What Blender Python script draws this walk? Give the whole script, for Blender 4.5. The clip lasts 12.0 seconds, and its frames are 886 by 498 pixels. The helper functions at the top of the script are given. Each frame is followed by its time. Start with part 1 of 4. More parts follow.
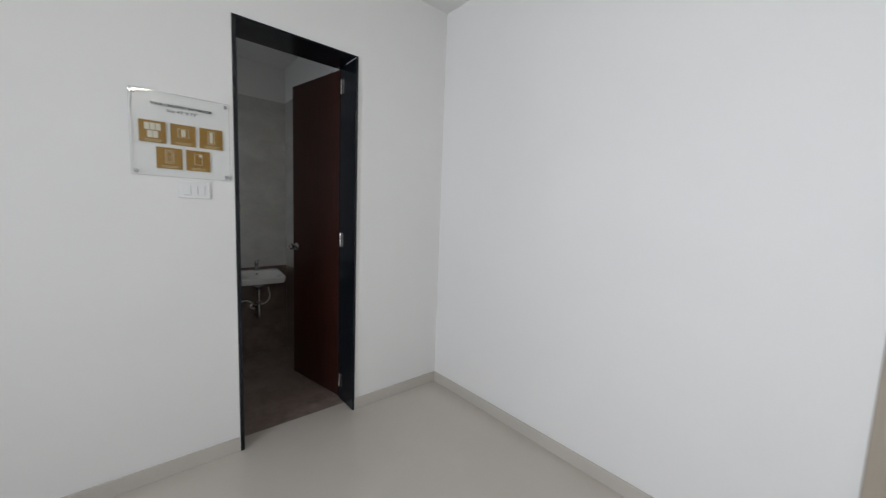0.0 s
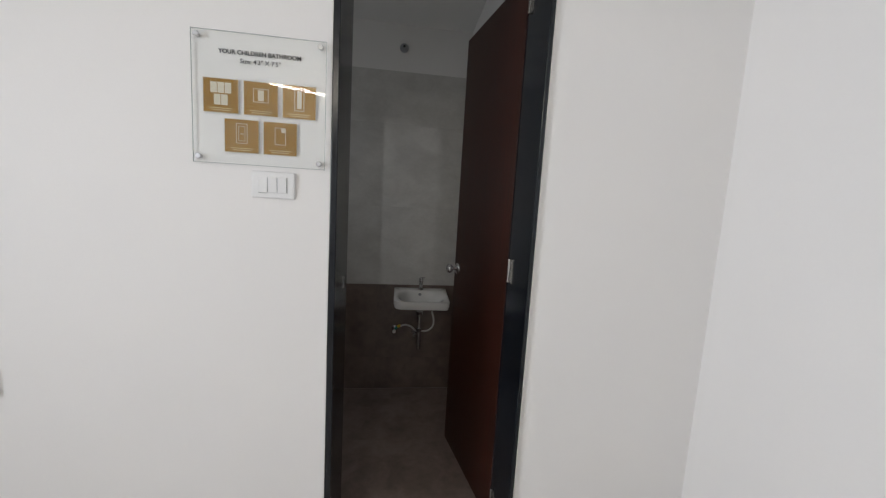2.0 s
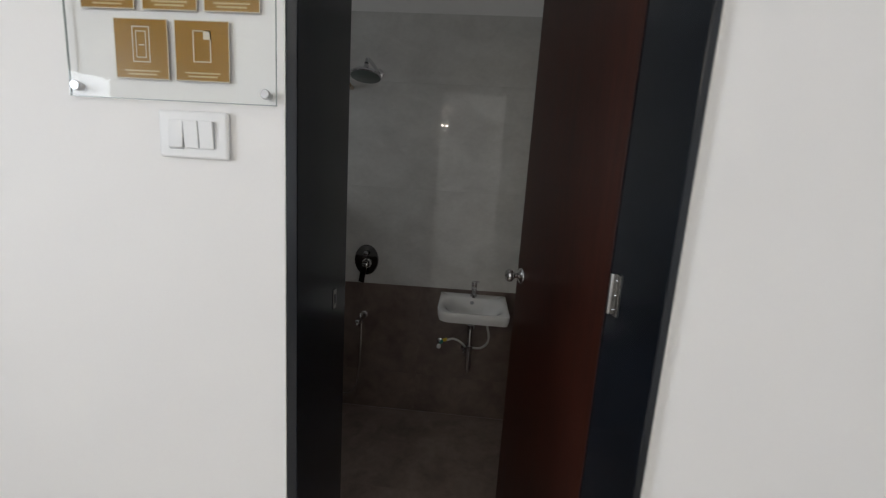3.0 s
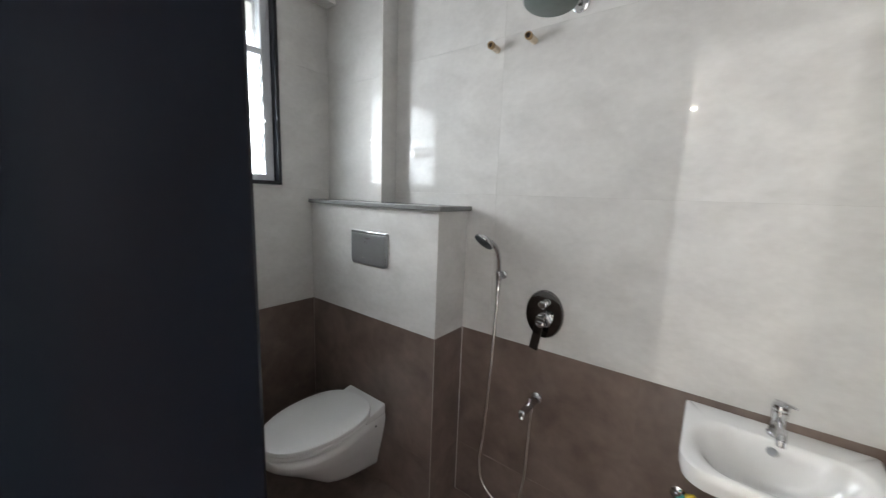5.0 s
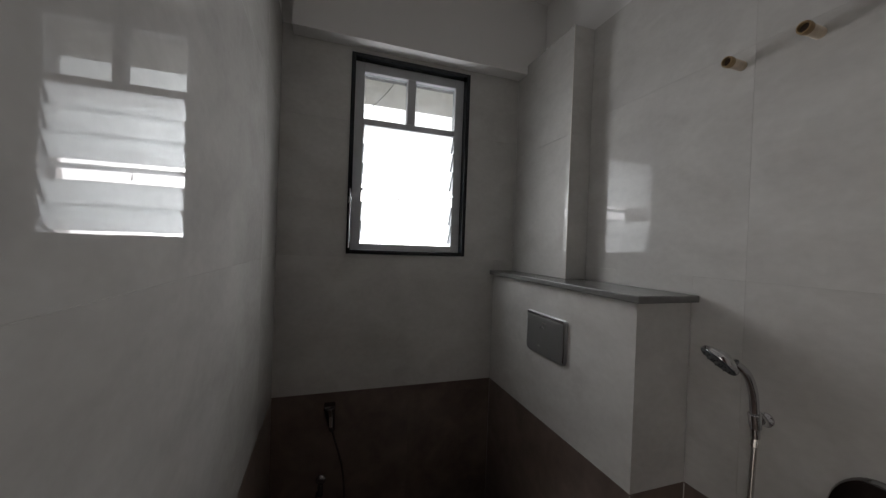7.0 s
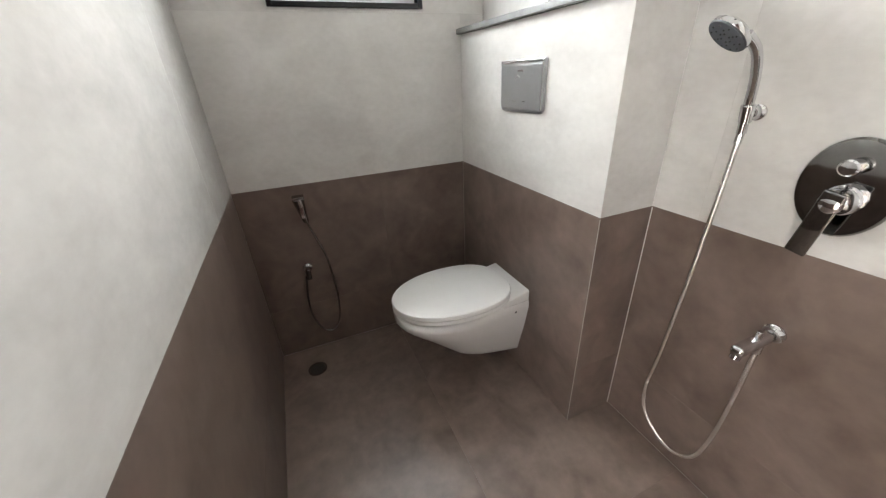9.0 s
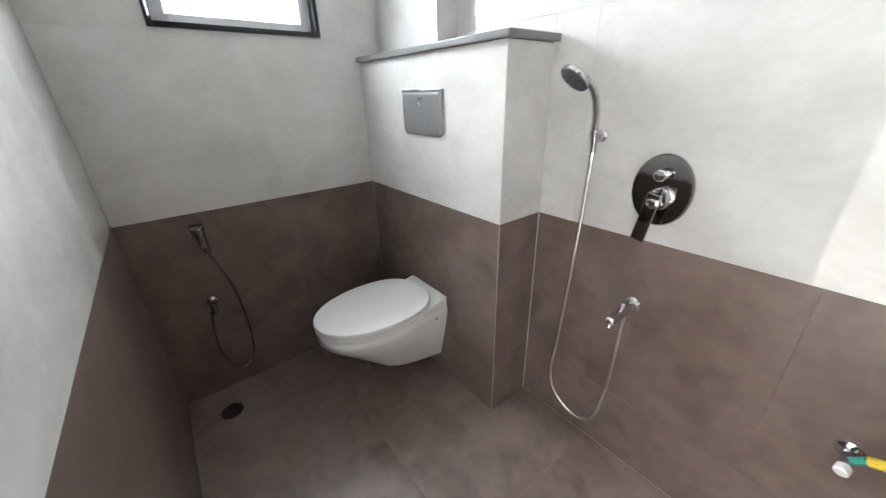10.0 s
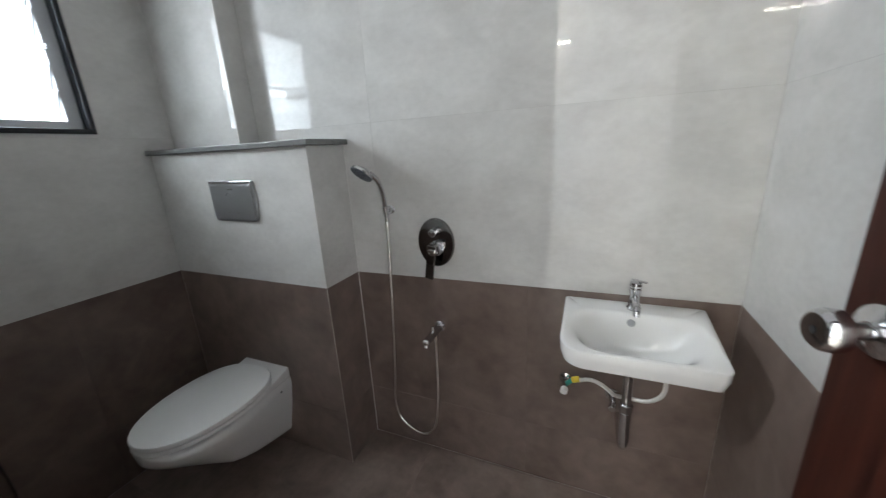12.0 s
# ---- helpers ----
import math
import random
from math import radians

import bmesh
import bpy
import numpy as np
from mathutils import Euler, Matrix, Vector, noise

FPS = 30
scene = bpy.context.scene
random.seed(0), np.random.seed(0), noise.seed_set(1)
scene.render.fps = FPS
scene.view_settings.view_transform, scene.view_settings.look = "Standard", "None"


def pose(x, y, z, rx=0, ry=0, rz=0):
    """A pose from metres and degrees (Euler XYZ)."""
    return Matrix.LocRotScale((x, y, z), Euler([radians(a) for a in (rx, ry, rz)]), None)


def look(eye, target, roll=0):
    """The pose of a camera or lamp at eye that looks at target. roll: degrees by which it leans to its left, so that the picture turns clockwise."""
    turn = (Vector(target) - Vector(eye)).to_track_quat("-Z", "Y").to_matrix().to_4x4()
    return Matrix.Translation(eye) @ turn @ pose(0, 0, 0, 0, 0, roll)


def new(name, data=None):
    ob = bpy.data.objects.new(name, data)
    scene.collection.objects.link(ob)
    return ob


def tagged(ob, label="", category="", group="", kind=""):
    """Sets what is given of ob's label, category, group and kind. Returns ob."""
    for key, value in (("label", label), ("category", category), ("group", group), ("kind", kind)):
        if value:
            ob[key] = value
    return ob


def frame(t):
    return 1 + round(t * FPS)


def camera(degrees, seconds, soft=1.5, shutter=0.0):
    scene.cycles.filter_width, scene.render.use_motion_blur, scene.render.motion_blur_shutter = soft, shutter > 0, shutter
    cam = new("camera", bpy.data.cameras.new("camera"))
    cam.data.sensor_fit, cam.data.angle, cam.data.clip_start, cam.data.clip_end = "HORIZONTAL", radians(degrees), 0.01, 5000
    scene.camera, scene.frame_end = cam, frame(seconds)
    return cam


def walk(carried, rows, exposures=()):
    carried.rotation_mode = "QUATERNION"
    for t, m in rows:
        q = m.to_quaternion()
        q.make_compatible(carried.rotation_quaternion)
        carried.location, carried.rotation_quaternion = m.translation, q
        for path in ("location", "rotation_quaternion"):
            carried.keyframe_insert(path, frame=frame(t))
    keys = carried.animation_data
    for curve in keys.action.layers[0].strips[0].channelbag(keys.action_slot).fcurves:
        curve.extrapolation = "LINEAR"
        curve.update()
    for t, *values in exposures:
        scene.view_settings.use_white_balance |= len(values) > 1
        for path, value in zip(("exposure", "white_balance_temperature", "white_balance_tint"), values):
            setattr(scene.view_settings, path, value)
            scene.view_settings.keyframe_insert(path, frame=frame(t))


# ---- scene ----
cam = camera(103.4, 12.0, soft=1.2, shutter=0.25)
PATH = [
    (0, (-0.402, -2.226, 1.442), (0.896, -0.716, 1.239), 2.15),
    (0.5, (-0.27, -2.08, 1.49), (0.72, -0.35, 1.328), 1.8),
    (1, (-0.135, -1.796, 1.482), (0.684, 0.024, 1.346), 1.3),
    (1.5, (0.004, -1.525, 1.473), (0.585, 0.38, 1.291), 1.4),
    (2, (0.22, -1.226, 1.469), (0.472, 0.745, 1.239), 3.3),
    (2.5, (0.312, -0.979, 1.433), (0.354, 0.999, 1.141), 2.7),
    (2.7, (0.319, -0.848, 1.428), (0.32, 1.131, 1.142), 3.1),
    (4.3, (0.35, -0.024, 1.445), (-0.533, 1.72, 1.021), 2.5),
    (4.5, (0.311, 0.039, 1.436), (-0.621, 1.773, 1.082), 2.6),
    (5, (0.193, 0.180, 1.449), (-1.004, 1.76, 1.146), 2.1),
    (5.5, (0.108, 0.342, 1.418), (-1.501, 1.509, 1.196), 2.6),
    (6, (0.077, 0.449, 1.428), (-1.734, 1.269, 1.206), 2.2),
    (6.5, (0.073, 0.468, 1.512), (-1.813, 1.132, 1.49), 2.7),
    (6.7, (0.08, 0.457, 1.54), (-1.814, 1.098, 1.565), 2.3),
    (8.3, (0.032, 0.472, 1.293), (-1.756, 1.053, 0.61), -2.3),
    (8.5, (0.014, 0.485, 1.27), (-1.728, 1.098, 0.505), -3.1),
    (9, (0.018, 0.516, 1.234), (-1.643, 1.186, 0.345), -2.9),
    (9.5, (0.039, 0.52, 1.226), (-1.555, 1.302, 0.305), -2.6),
    (10, (0.077, 0.462, 1.255), (-1.365, 1.581, 0.438), -1.5),
    (10.5, (0.118, 0.376, 1.296), (-1.134, 1.781, 0.618), -1.8),
    (11, (0.154, 0.319, 1.353), (-0.965, 1.852, 0.723), -1.6),
    (11.5, (0.199, 0.322, 1.36), (-0.859, 1.912, 0.764), -1.1),
    (12, (0.257, 0.287, 1.344), (-0.5, 2.057, 0.802), -3.0),
]
EXPOSURES = [
    (0.0, -0.60, 6450, 10), (0.5, -0.42, 6600, 12), (1.0, -0.30, 6650, 12), (1.5, -0.30, 6650, 12), (2.7, -0.30, 6650, 11), (3.3, 0.0, 6650, 10), (4.3, 1.65, 6500, 8), (4.5, 1.93, 6430, 8), (5.0, 2.18, 6600, 11), (5.5, 1.74, 6200, 12),
    (6.0, 0.85, 6610, 12), (6.5, 0.38, 6900, 15), (6.7, 0.38, 6900, 15), (8.3, 2.55, 7450, 16), (8.5, 2.9, 7400, 16), (9.0, 3.35, 6980, 12), (9.5, 3.48, 6700, 11),
    (10.0, 3.3, 6490, 10), (10.5, 3.1, 6490, 10), (11.0, 2.45, 6480, 11), (11.5, 2.25, 6430, 10), (12.0, 2.05, 6330, 9),
]
walk(cam, [(t, look(eye, target, roll)) for t, eye, target, roll in PATH], EXPOSURES)

# ---- world and lights ----
world = bpy.data.worlds.new("world")
scene.world = world
world.use_nodes = True
wn = world.node_tree.nodes
sky = wn.new("ShaderNodeTexSky")
sky.sky_type = "NISHITA"
sky.sun_disc = False
sky.sun_elevation, sky.sun_rotation = radians(52), radians(200)
wn["Background"].inputs[1].default_value = 0.12
world.node_tree.links.new(sky.outputs[0], wn["Background"].inputs[0])

sun_data = bpy.data.lights.new("sun", "SUN")
sun_data.energy, sun_data.angle, sun_data.color = 3.0, radians(0.5), (1.0, 0.96, 0.9)
sun = new("sun", sun_data)
sun.rotation_euler = (radians(38), 0, radians(110))


def sky_panel(name, w, h, m, energy, color, spread):
    """Daylight that enters by a window opening."""
    d = bpy.data.lights.new(name, "AREA")
    d.shape, d.size, d.size_y, d.energy, d.color = "RECTANGLE", w, h, energy, color
    d.spread = radians(spread)
    ob = new(name, d)
    ob.matrix_world = m
    return ob


sky_panel("bathroom_window_daylight", 0.66, 0.66, pose(-1.90, 0.826, 1.77, 0, -78, 0), 5.6, (0.87, 0.93, 1.0), 155)
sky_panel("bedroom_window_daylight", 1.5, 1.4, pose(-3.22, -2.15, 1.62, 0, -90, 0), 62.0, (0.83, 0.90, 1.0), 122)

# ---- materials ----


def material(name, color, rough, metal=0.0, var=0.06, scale=6.0, fine=90.0, bump=0.0, stretch=(1, 1, 1), spec=0.5,
             color2=None, per_piece=0.0, rough_var=0.05, coat=0.0, wave=0.0):
    m = bpy.data.materials.new(name)
    m.use_nodes = True
    nt = m.node_tree
    n, link = nt.nodes, nt.links.new
    b = n["Principled BSDF"]
    b.inputs["Metallic"].default_value = metal
    b.inputs["Specular IOR Level"].default_value = spec
    b.inputs["Coat Weight"].default_value = coat
    b.inputs["Coat Roughness"].default_value = 0.06
    geo = n.new("ShaderNodeNewGeometry")
    mp = n.new("ShaderNodeMapping")
    mp.inputs["Scale"].default_value = stretch
    link(geo.outputs["Position"], mp.inputs["Vector"])
    vec = mp.outputs["Vector"]
    info = n.new("ShaderNodeObjectInfo")
    if per_piece:
        sh = n.new("ShaderNodeVectorMath")
        sh.operation = "SCALE"
        sh.inputs[0].default_value = (7.3, 4.1, 9.7)
        link(info.outputs["Random"], sh.inputs["Scale"])
        ad = n.new("ShaderNodeVectorMath")
        link(vec, ad.inputs[0])
        link(sh.outputs[0], ad.inputs[1])
        vec = ad.outputs[0]
    n1, n2 = n.new("ShaderNodeTexNoise"), n.new("ShaderNodeTexNoise")
    n1.inputs["Scale"].default_value, n1.inputs["Detail"].default_value = scale, 6
    n1.inputs["Distortion"].default_value = 0.6
    n2.inputs["Scale"].default_value, n2.inputs["Detail"].default_value = fine, 3
    link(vec, n1.inputs["Vector"])
    link(vec, n2.inputs["Vector"])
    mixf = n.new("ShaderNodeMath")
    mixf.operation = "MULTIPLY_ADD"
    link(n2.outputs["Fac"], mixf.inputs[0])
    mixf.inputs[1].default_value = 0.35
    link(n1.outputs["Fac"], mixf.inputs[2])
    ramp = n.new("ShaderNodeMapRange")
    ramp.inputs["From Min"].default_value, ramp.inputs["From Max"].default_value = 0.40, 0.92
    link(mixf.outputs[0], ramp.inputs["Value"])
    mix = n.new("ShaderNodeMix")
    mix.data_type = "RGBA"
    c2 = color2 or tuple(min(1.0, c * (1 + var)) for c in color)
    c1 = color if color2 else tuple(c * (1 - var) for c in color)
    mix.inputs[6].default_value, mix.inputs[7].default_value = (*c1, 1), (*c2, 1)
    link(ramp.outputs[0], mix.inputs[0])
    out = mix.outputs[2]
    if per_piece:
        hs = n.new("ShaderNodeHueSaturation")
        rv = n.new("ShaderNodeMapRange")
        rv.inputs["To Min"].default_value, rv.inputs["To Max"].default_value = 1 - per_piece, 1 + per_piece
        link(info.outputs["Random"], rv.inputs["Value"])
        link(rv.outputs[0], hs.inputs["Value"])
        link(out, hs.inputs["Color"])
        out = hs.outputs["Color"]
    link(out, b.inputs["Base Color"])
    rr = n.new("ShaderNodeMapRange")
    rr.inputs["To Min"].default_value, rr.inputs["To Max"].default_value = max(0.01, rough - rough_var), rough + rough_var
    link(n1.outputs["Fac"], rr.inputs["Value"])
    link(rr.outputs[0], b.inputs["Roughness"])
    if bump:
        bp = n.new("ShaderNodeBump")
        bp.inputs["Strength"].default_value, bp.inputs["Distance"].default_value = bump, 0.002
        link(n2.outputs["Fac"], bp.inputs["Height"])
        link(bp.outputs[0], b.inputs["Normal"])
    if wave:
        n3 = n.new("ShaderNodeTexNoise")
        n3.inputs["Scale"].default_value, n3.inputs["Detail"].default_value = 5.0, 2
        link(vec, n3.inputs["Vector"])
        bp = n.new("ShaderNodeBump")
        bp.inputs["Strength"].default_value, bp.inputs["Distance"].default_value = wave, 0.01
        link(n3.outputs["Fac"], bp.inputs["Height"])
        link(bp.outputs[0], b.inputs["Normal"])
    return m


PAINT = material("white_wall_paint", (0.80, 0.785, 0.765), 0.62, var=0.015, scale=1.3, fine=160, bump=0.10)
CEIL = material("ceiling_paint", (0.80, 0.79, 0.77), 0.75, var=0.02, scale=1.5, fine=120, bump=0.08)
BEDFLOOR = material("cream_vitrified_floor", (0.56, 0.515, 0.46), 0.16, var=0.03, scale=2.5, fine=70, per_piece=0.015)
SKIRT = material("cream_skirting_tile", (0.53, 0.49, 0.44), 0.25, var=0.03, scale=3, fine=60)
TILE = material("glazed_offwhite_tile", (0.50, 0.487, 0.464), 0.016, var=0.0, scale=4.5, fine=40, stretch=(1, 1, 1.5),
                color2=(0.64, 0.628, 0.60), per_piece=0.012, rough_var=0.008, wave=0.024)
DADO = material("brown_cement_tile", (0.110, 0.0775, 0.064), 0.325, scale=6.5, fine=24, color2=(0.212, 0.159, 0.134),
                per_piece=0.05, rough_var=0.02, bump=0.04)
FLOORT = material("brown_cement_floor_tile", (0.144, 0.102, 0.086), 0.38, scale=7.0, fine=30, color2=(0.275, 0.215, 0.180),
                  per_piece=0.05, rough_var=0.08, bump=0.08)
GROUT_L = material("pale_grout", (0.40, 0.38, 0.345), 0.8, var=0.08, scale=30)
GROUT_D = material("brown_grout", (0.10, 0.083, 0.07), 0.8, var=0.1, scale=30)
GROUT_W = material("white_silicone", (0.72, 0.70, 0.66), 0.5, var=0.06, scale=30)
GRANITE = material("black_granite", (0.0045, 0.0058, 0.0078), 0.20, var=0.0, scale=5, fine=320, color2=(0.008, 0.011, 0.016), rough_var=0.02, spec=0.42)
SHELFSTONE = material("grey_stone_slab", (0.16, 0.16, 0.155), 0.22, var=0.12, scale=30, fine=240)
WOOD = material("red_brown_laminate", (0.017, 0.0046, 0.0030), 0.34, var=0.0, scale=5.0, fine=34, stretch=(9, 9, 0.55),
                spec=0.36, color2=(0.046, 0.0125, 0.0074), rough_var=0.05, bump=0.12)
CHROME = material("chrome", (0.62, 0.62, 0.63), 0.07, metal=1.0, var=0.02, scale=40, rough_var=0.03)
DARKCHROME = material("dulled_chrome", (0.30, 0.295, 0.29), 0.20, metal=1.0, var=0.05, scale=40, rough_var=0.05)
# plain chrome; the dark room it mirrors is put into the base colour
DARKREFLCHROME = material("chrome_with_dark_reflections", (0.26, 0.255, 0.25), 0.06, metal=1.0, var=0.03, scale=30, rough_var=0.02)
STEEL = material("brushed_steel", (0.42, 0.41, 0.39), 0.24, metal=1.0, var=0.05, scale=20, fine=300, rough_var=0.06)
SATIN = material("satin_grey_plate", (0.38, 0.385, 0.39), 0.30, metal=0.8, var=0.04, scale=14, rough_var=0.04)
CERAMIC = material("white_ceramic", (0.76, 0.752, 0.735), 0.09, var=0.012, scale=5, rough_var=0.03, coat=0.3)
SEAT = material("white_plastic_seat", (0.78, 0.775, 0.76), 0.22, var=0.015, scale=6)
WHITEPL = material("white_plastic", (0.78, 0.78, 0.77), 0.30, var=0.015, scale=20)
# grey plastic, also the colour of the switch rockers' painted shadows
GREYPL_SHADOW = material("grey_plastic_and_shadow", (0.30, 0.31, 0.32), 0.4, var=0.05, scale=20)
BLACKPL = material("black_rubber", (0.015, 0.015, 0.016), 0.45, var=0.1, scale=40)
FACEGREY = material("dark_grey_rubber_face", (0.045, 0.050, 0.058), 0.42, var=0.12, scale=50, fine=300)
HEADGREY = material("grey_green_nozzle_face", (0.10, 0.125, 0.115), 0.40, var=0.15, scale=60, fine=400, bump=0.2)
ALU = material("grey_powder_coated_aluminium", (0.58, 0.59, 0.61), 0.40, var=0.05, scale=12)
BRASS = material("yellow_pipe_plug", (0.33, 0.22, 0.11), 0.40, var=0.2, scale=60, metal=0.2)
RUST = material("dark_brown_bore", (0.035, 0.018, 0.010), 0.6, var=0.2, scale=60)
CREAM = material("cream_pipe", (0.62, 0.52, 0.40), 0.45, var=0.1, scale=40)
GOLD = material("gold_ochre_print", (0.285, 0.142, 0.006), 0.30, var=0.03, scale=12)
ACRYLEDGE = material("grey_acrylic_edge", (0.36, 0.39, 0.38), 0.25, var=0.08, scale=30)
PALE = material("pale_cream_print", (0.64, 0.59, 0.47), 0.35, var=0.02, scale=20)
FAINT = material("faint_cream_print", (0.56, 0.45, 0.24), 0.35, var=0.02, scale=20)
INK = material("dark_ink_print", (0.008, 0.009, 0.012), 0.5, var=0.05, scale=30)
HOSEW = material("white_braided_hose", (0.62, 0.61, 0.58), 0.38, var=0.15, scale=160, fine=500)
HOSES = material("steel_spiral_hose", (0.70, 0.68, 0.65), 0.22, metal=0.9, var=0.15, scale=200, fine=600)
TAPEY = material("yellow_tape", (0.72, 0.52, 0.03), 0.45, var=0.08, scale=60)
TAPEG = material("green_thread_tape", (0.02, 0.25, 0.20), 0.45, var=0.1, scale=60)
CONCRETE = material("weathered_concrete", (0.26, 0.235, 0.20), 0.85, var=0.25, scale=5, fine=40, bump=0.3)
WHITEWASH = material("stained_whitewash", (0.66, 0.62, 0.55), 0.8, var=0.10, scale=6, fine=40, bump=0.2)
GRILLE = material("dark_painted_iron", (0.05, 0.05, 0.055), 0.5, var=0.1, scale=40)
DARKHOLE = material("dark_drain_grate", (0.04, 0.026, 0.020), 0.35, metal=0.4, var=0.2, scale=60)
TAN = material("tan_door_laminate", (0.36, 0.31, 0.25), 0.4, var=0.05, scale=6, stretch=(6, 6, 0.6))


def clear_acrylic():
    m = bpy.data.materials.new("clear_acrylic")
    m.use_nodes = True
    nt = m.node_tree
    n = nt.nodes
    b = n["Principled BSDF"]
    tr, gl, mx, fr = (n.new(k) for k in ("ShaderNodeBsdfTransparent", "ShaderNodeBsdfGlossy", "ShaderNodeMixShader", "ShaderNodeValue"))
    n.remove(b)
    gl.inputs["Roughness"].default_value = 0.02
    tr.inputs["Color"].default_value = (0.985, 0.99, 0.987, 1)
    fr.outputs[0].default_value = 0.024
    nt.links.new(fr.outputs[0], mx.inputs[0])
    nt.links.new(tr.outputs[0], mx.inputs[1])
    nt.links.new(gl.outputs[0], mx.inputs[2])
    nt.links.new(mx.outputs[0], n["Material Output"].inputs[0])
    return m


def frosted_glass(name, low, high):
    m = bpy.data.materials.new(name)
    m.use_nodes = True
    nt = m.node_tree
    n = nt.nodes
    n.remove(n["Principled BSDF"])
    tr, tl, gl, m1, m2 = (n.new(k) for k in ("ShaderNodeBsdfTransparent", "ShaderNodeBsdfTranslucent", "ShaderNodeBsdfGlossy",
                                             "ShaderNodeMixShader", "ShaderNodeMixShader"))
    no, mr = n.new("ShaderNodeTexNoise"), n.new("ShaderNodeMapRange")
    geo = n.new("ShaderNodeNewGeometry")
    no.inputs["Scale"].default_value, no.inputs["Detail"].default_value = 22, 6
    nt.links.new(geo.outputs["Position"], no.inputs["Vector"])
    mr.inputs["From Min"].default_value, mr.inputs["From Max"].default_value = 0.3, 0.7
    mr.inputs["To Min"].default_value, mr.inputs["To Max"].default_value = low, high
    nt.links.new(no.outputs["Fac"], mr.inputs["Value"])
    tl.inputs["Color"].default_value = (0.78, 0.80, 0.80, 1)
    tr.inputs["Color"].default_value = (0.74, 0.78, 0.79, 1)
    gl.inputs["Roughness"].default_value = 0.12
    nt.links.new(mr.outputs[0], m1.inputs[0])
    nt.links.new(tr.outputs[0], m1.inputs[1])
    nt.links.new(tl.outputs[0], m1.inputs[2])
    m2.inputs[0].default_value = 0.06
    nt.links.new(m1.outputs[0], m2.inputs[1])
    nt.links.new(gl.outputs[0], m2.inputs[2])
    nt.links.new(m2.outputs[0], n["Material Output"].inputs[0])
    return m


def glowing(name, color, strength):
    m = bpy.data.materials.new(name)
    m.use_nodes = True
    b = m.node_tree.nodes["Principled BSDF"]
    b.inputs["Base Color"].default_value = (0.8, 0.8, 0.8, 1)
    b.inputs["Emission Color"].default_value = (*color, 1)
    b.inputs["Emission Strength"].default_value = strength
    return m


ACRYLIC = clear_acrylic()
FROST, DUSTY = frosted_glass("frosted_louvre_glass", 0.64, 0.80), frosted_glass("dusty_clear_glass", 0.04, 0.14)
TUBE_GLOW = glowing("lit_led_tube", (1.0, 0.94, 0.80), 60.0)


# ---- mesh tools ----
def thing(name, loc, label, category, group="", kind=""):
    """An empty at the base of a thing, under which its parts hang."""
    e = new(name)
    e.location = loc
    e.empty_display_size = 0.05
    return tagged(e, label, category, group, kind)


def part(name, bm, mat, parent=None, label="", smooth=False):
    """A bmesh in world places as one mesh object, under a thing or a part."""
    me = bpy.data.meshes.new(name)
    bmesh.ops.recalc_face_normals(bm, faces=bm.faces[:])
    if smooth:
        for f in bm.faces:
            f.smooth = True
        for e in bm.edges:
            if len(e.link_faces) == 2 and e.calc_face_angle(0) > radians(38):
                e.smooth = False
    bm.to_mesh(me)
    bm.free()
    me.materials.append(mat)
    ob = new(name, me)
    if parent is not None:
        ob.parent = parent
        ob.matrix_parent_inverse = Matrix.Translation(parent.location).inverted()
    if label:
        tagged(ob, label)
    return ob


def box(x0, x1, y0, y1, z0, z1, bevel=0.0, seg=2, bm=None, m=None):
    own = bmesh.new()
    bmesh.ops.create_cube(own, size=1.0)
    for v in own.verts:
        v.co = Vector((x0 + (v.co.x + 0.5) * (x1 - x0), y0 + (v.co.y + 0.5) * (y1 - y0), z0 + (v.co.z + 0.5) * (z1 - z0)))
    if bevel:
        bmesh.ops.bevel(own, geom=own.edges[:] + own.verts[:], offset=bevel, segments=seg, profile=0.5, affect="EDGES")
    if m is not None:
        own.transform(m)
    return joined(bm, own)


def joined(bm, own):
    if bm is None:
        return own
    me = bpy.data.meshes.new("tmp")
    own.to_mesh(me)
    own.free()
    bm.from_mesh(me)
    bpy.data.meshes.remove(me)
    return bm


def lathe(profile, m, n=28, bm=None):
    """Turns (radius, height) pairs round the local z axis, laid into the world by m."""
    own = bmesh.new()
    rings = []
    for r, h in profile:
        rings.append([own.verts.new((max(r, 1e-4) * math.cos(2 * math.pi * k / n), max(r, 1e-4) * math.sin(2 * math.pi * k / n), h)) for k in range(n)])
    skin(own, rings, True)
    own.transform(m)
    return joined(bm, own)


def skin(bm, rings, caps):
    for a, b in zip(rings, rings[1:]):
        for k in range(len(a)):
            bm.faces.new((a[k], a[(k + 1) % len(a)], b[(k + 1) % len(b)], b[k]))
    if caps:
        bm.faces.new(rings[0])
        bm.faces.new(rings[-1])


def along(a, b):
    """The pose whose z axis runs from a towards b."""
    return Matrix.Translation(a) @ (Vector(b) - Vector(a)).to_track_quat("Z", "Y").to_matrix().to_4x4()


def rod(a, b, r, bm=None, n=20, r2=None):
    length = (Vector(b) - Vector(a)).length
    q = r if r2 is None else r2
    c = min(r, q) * 0.15
    return lathe([(r - c, 0), (r, c), (q, length - c), (q - c, length)], along(a, b), n, bm)


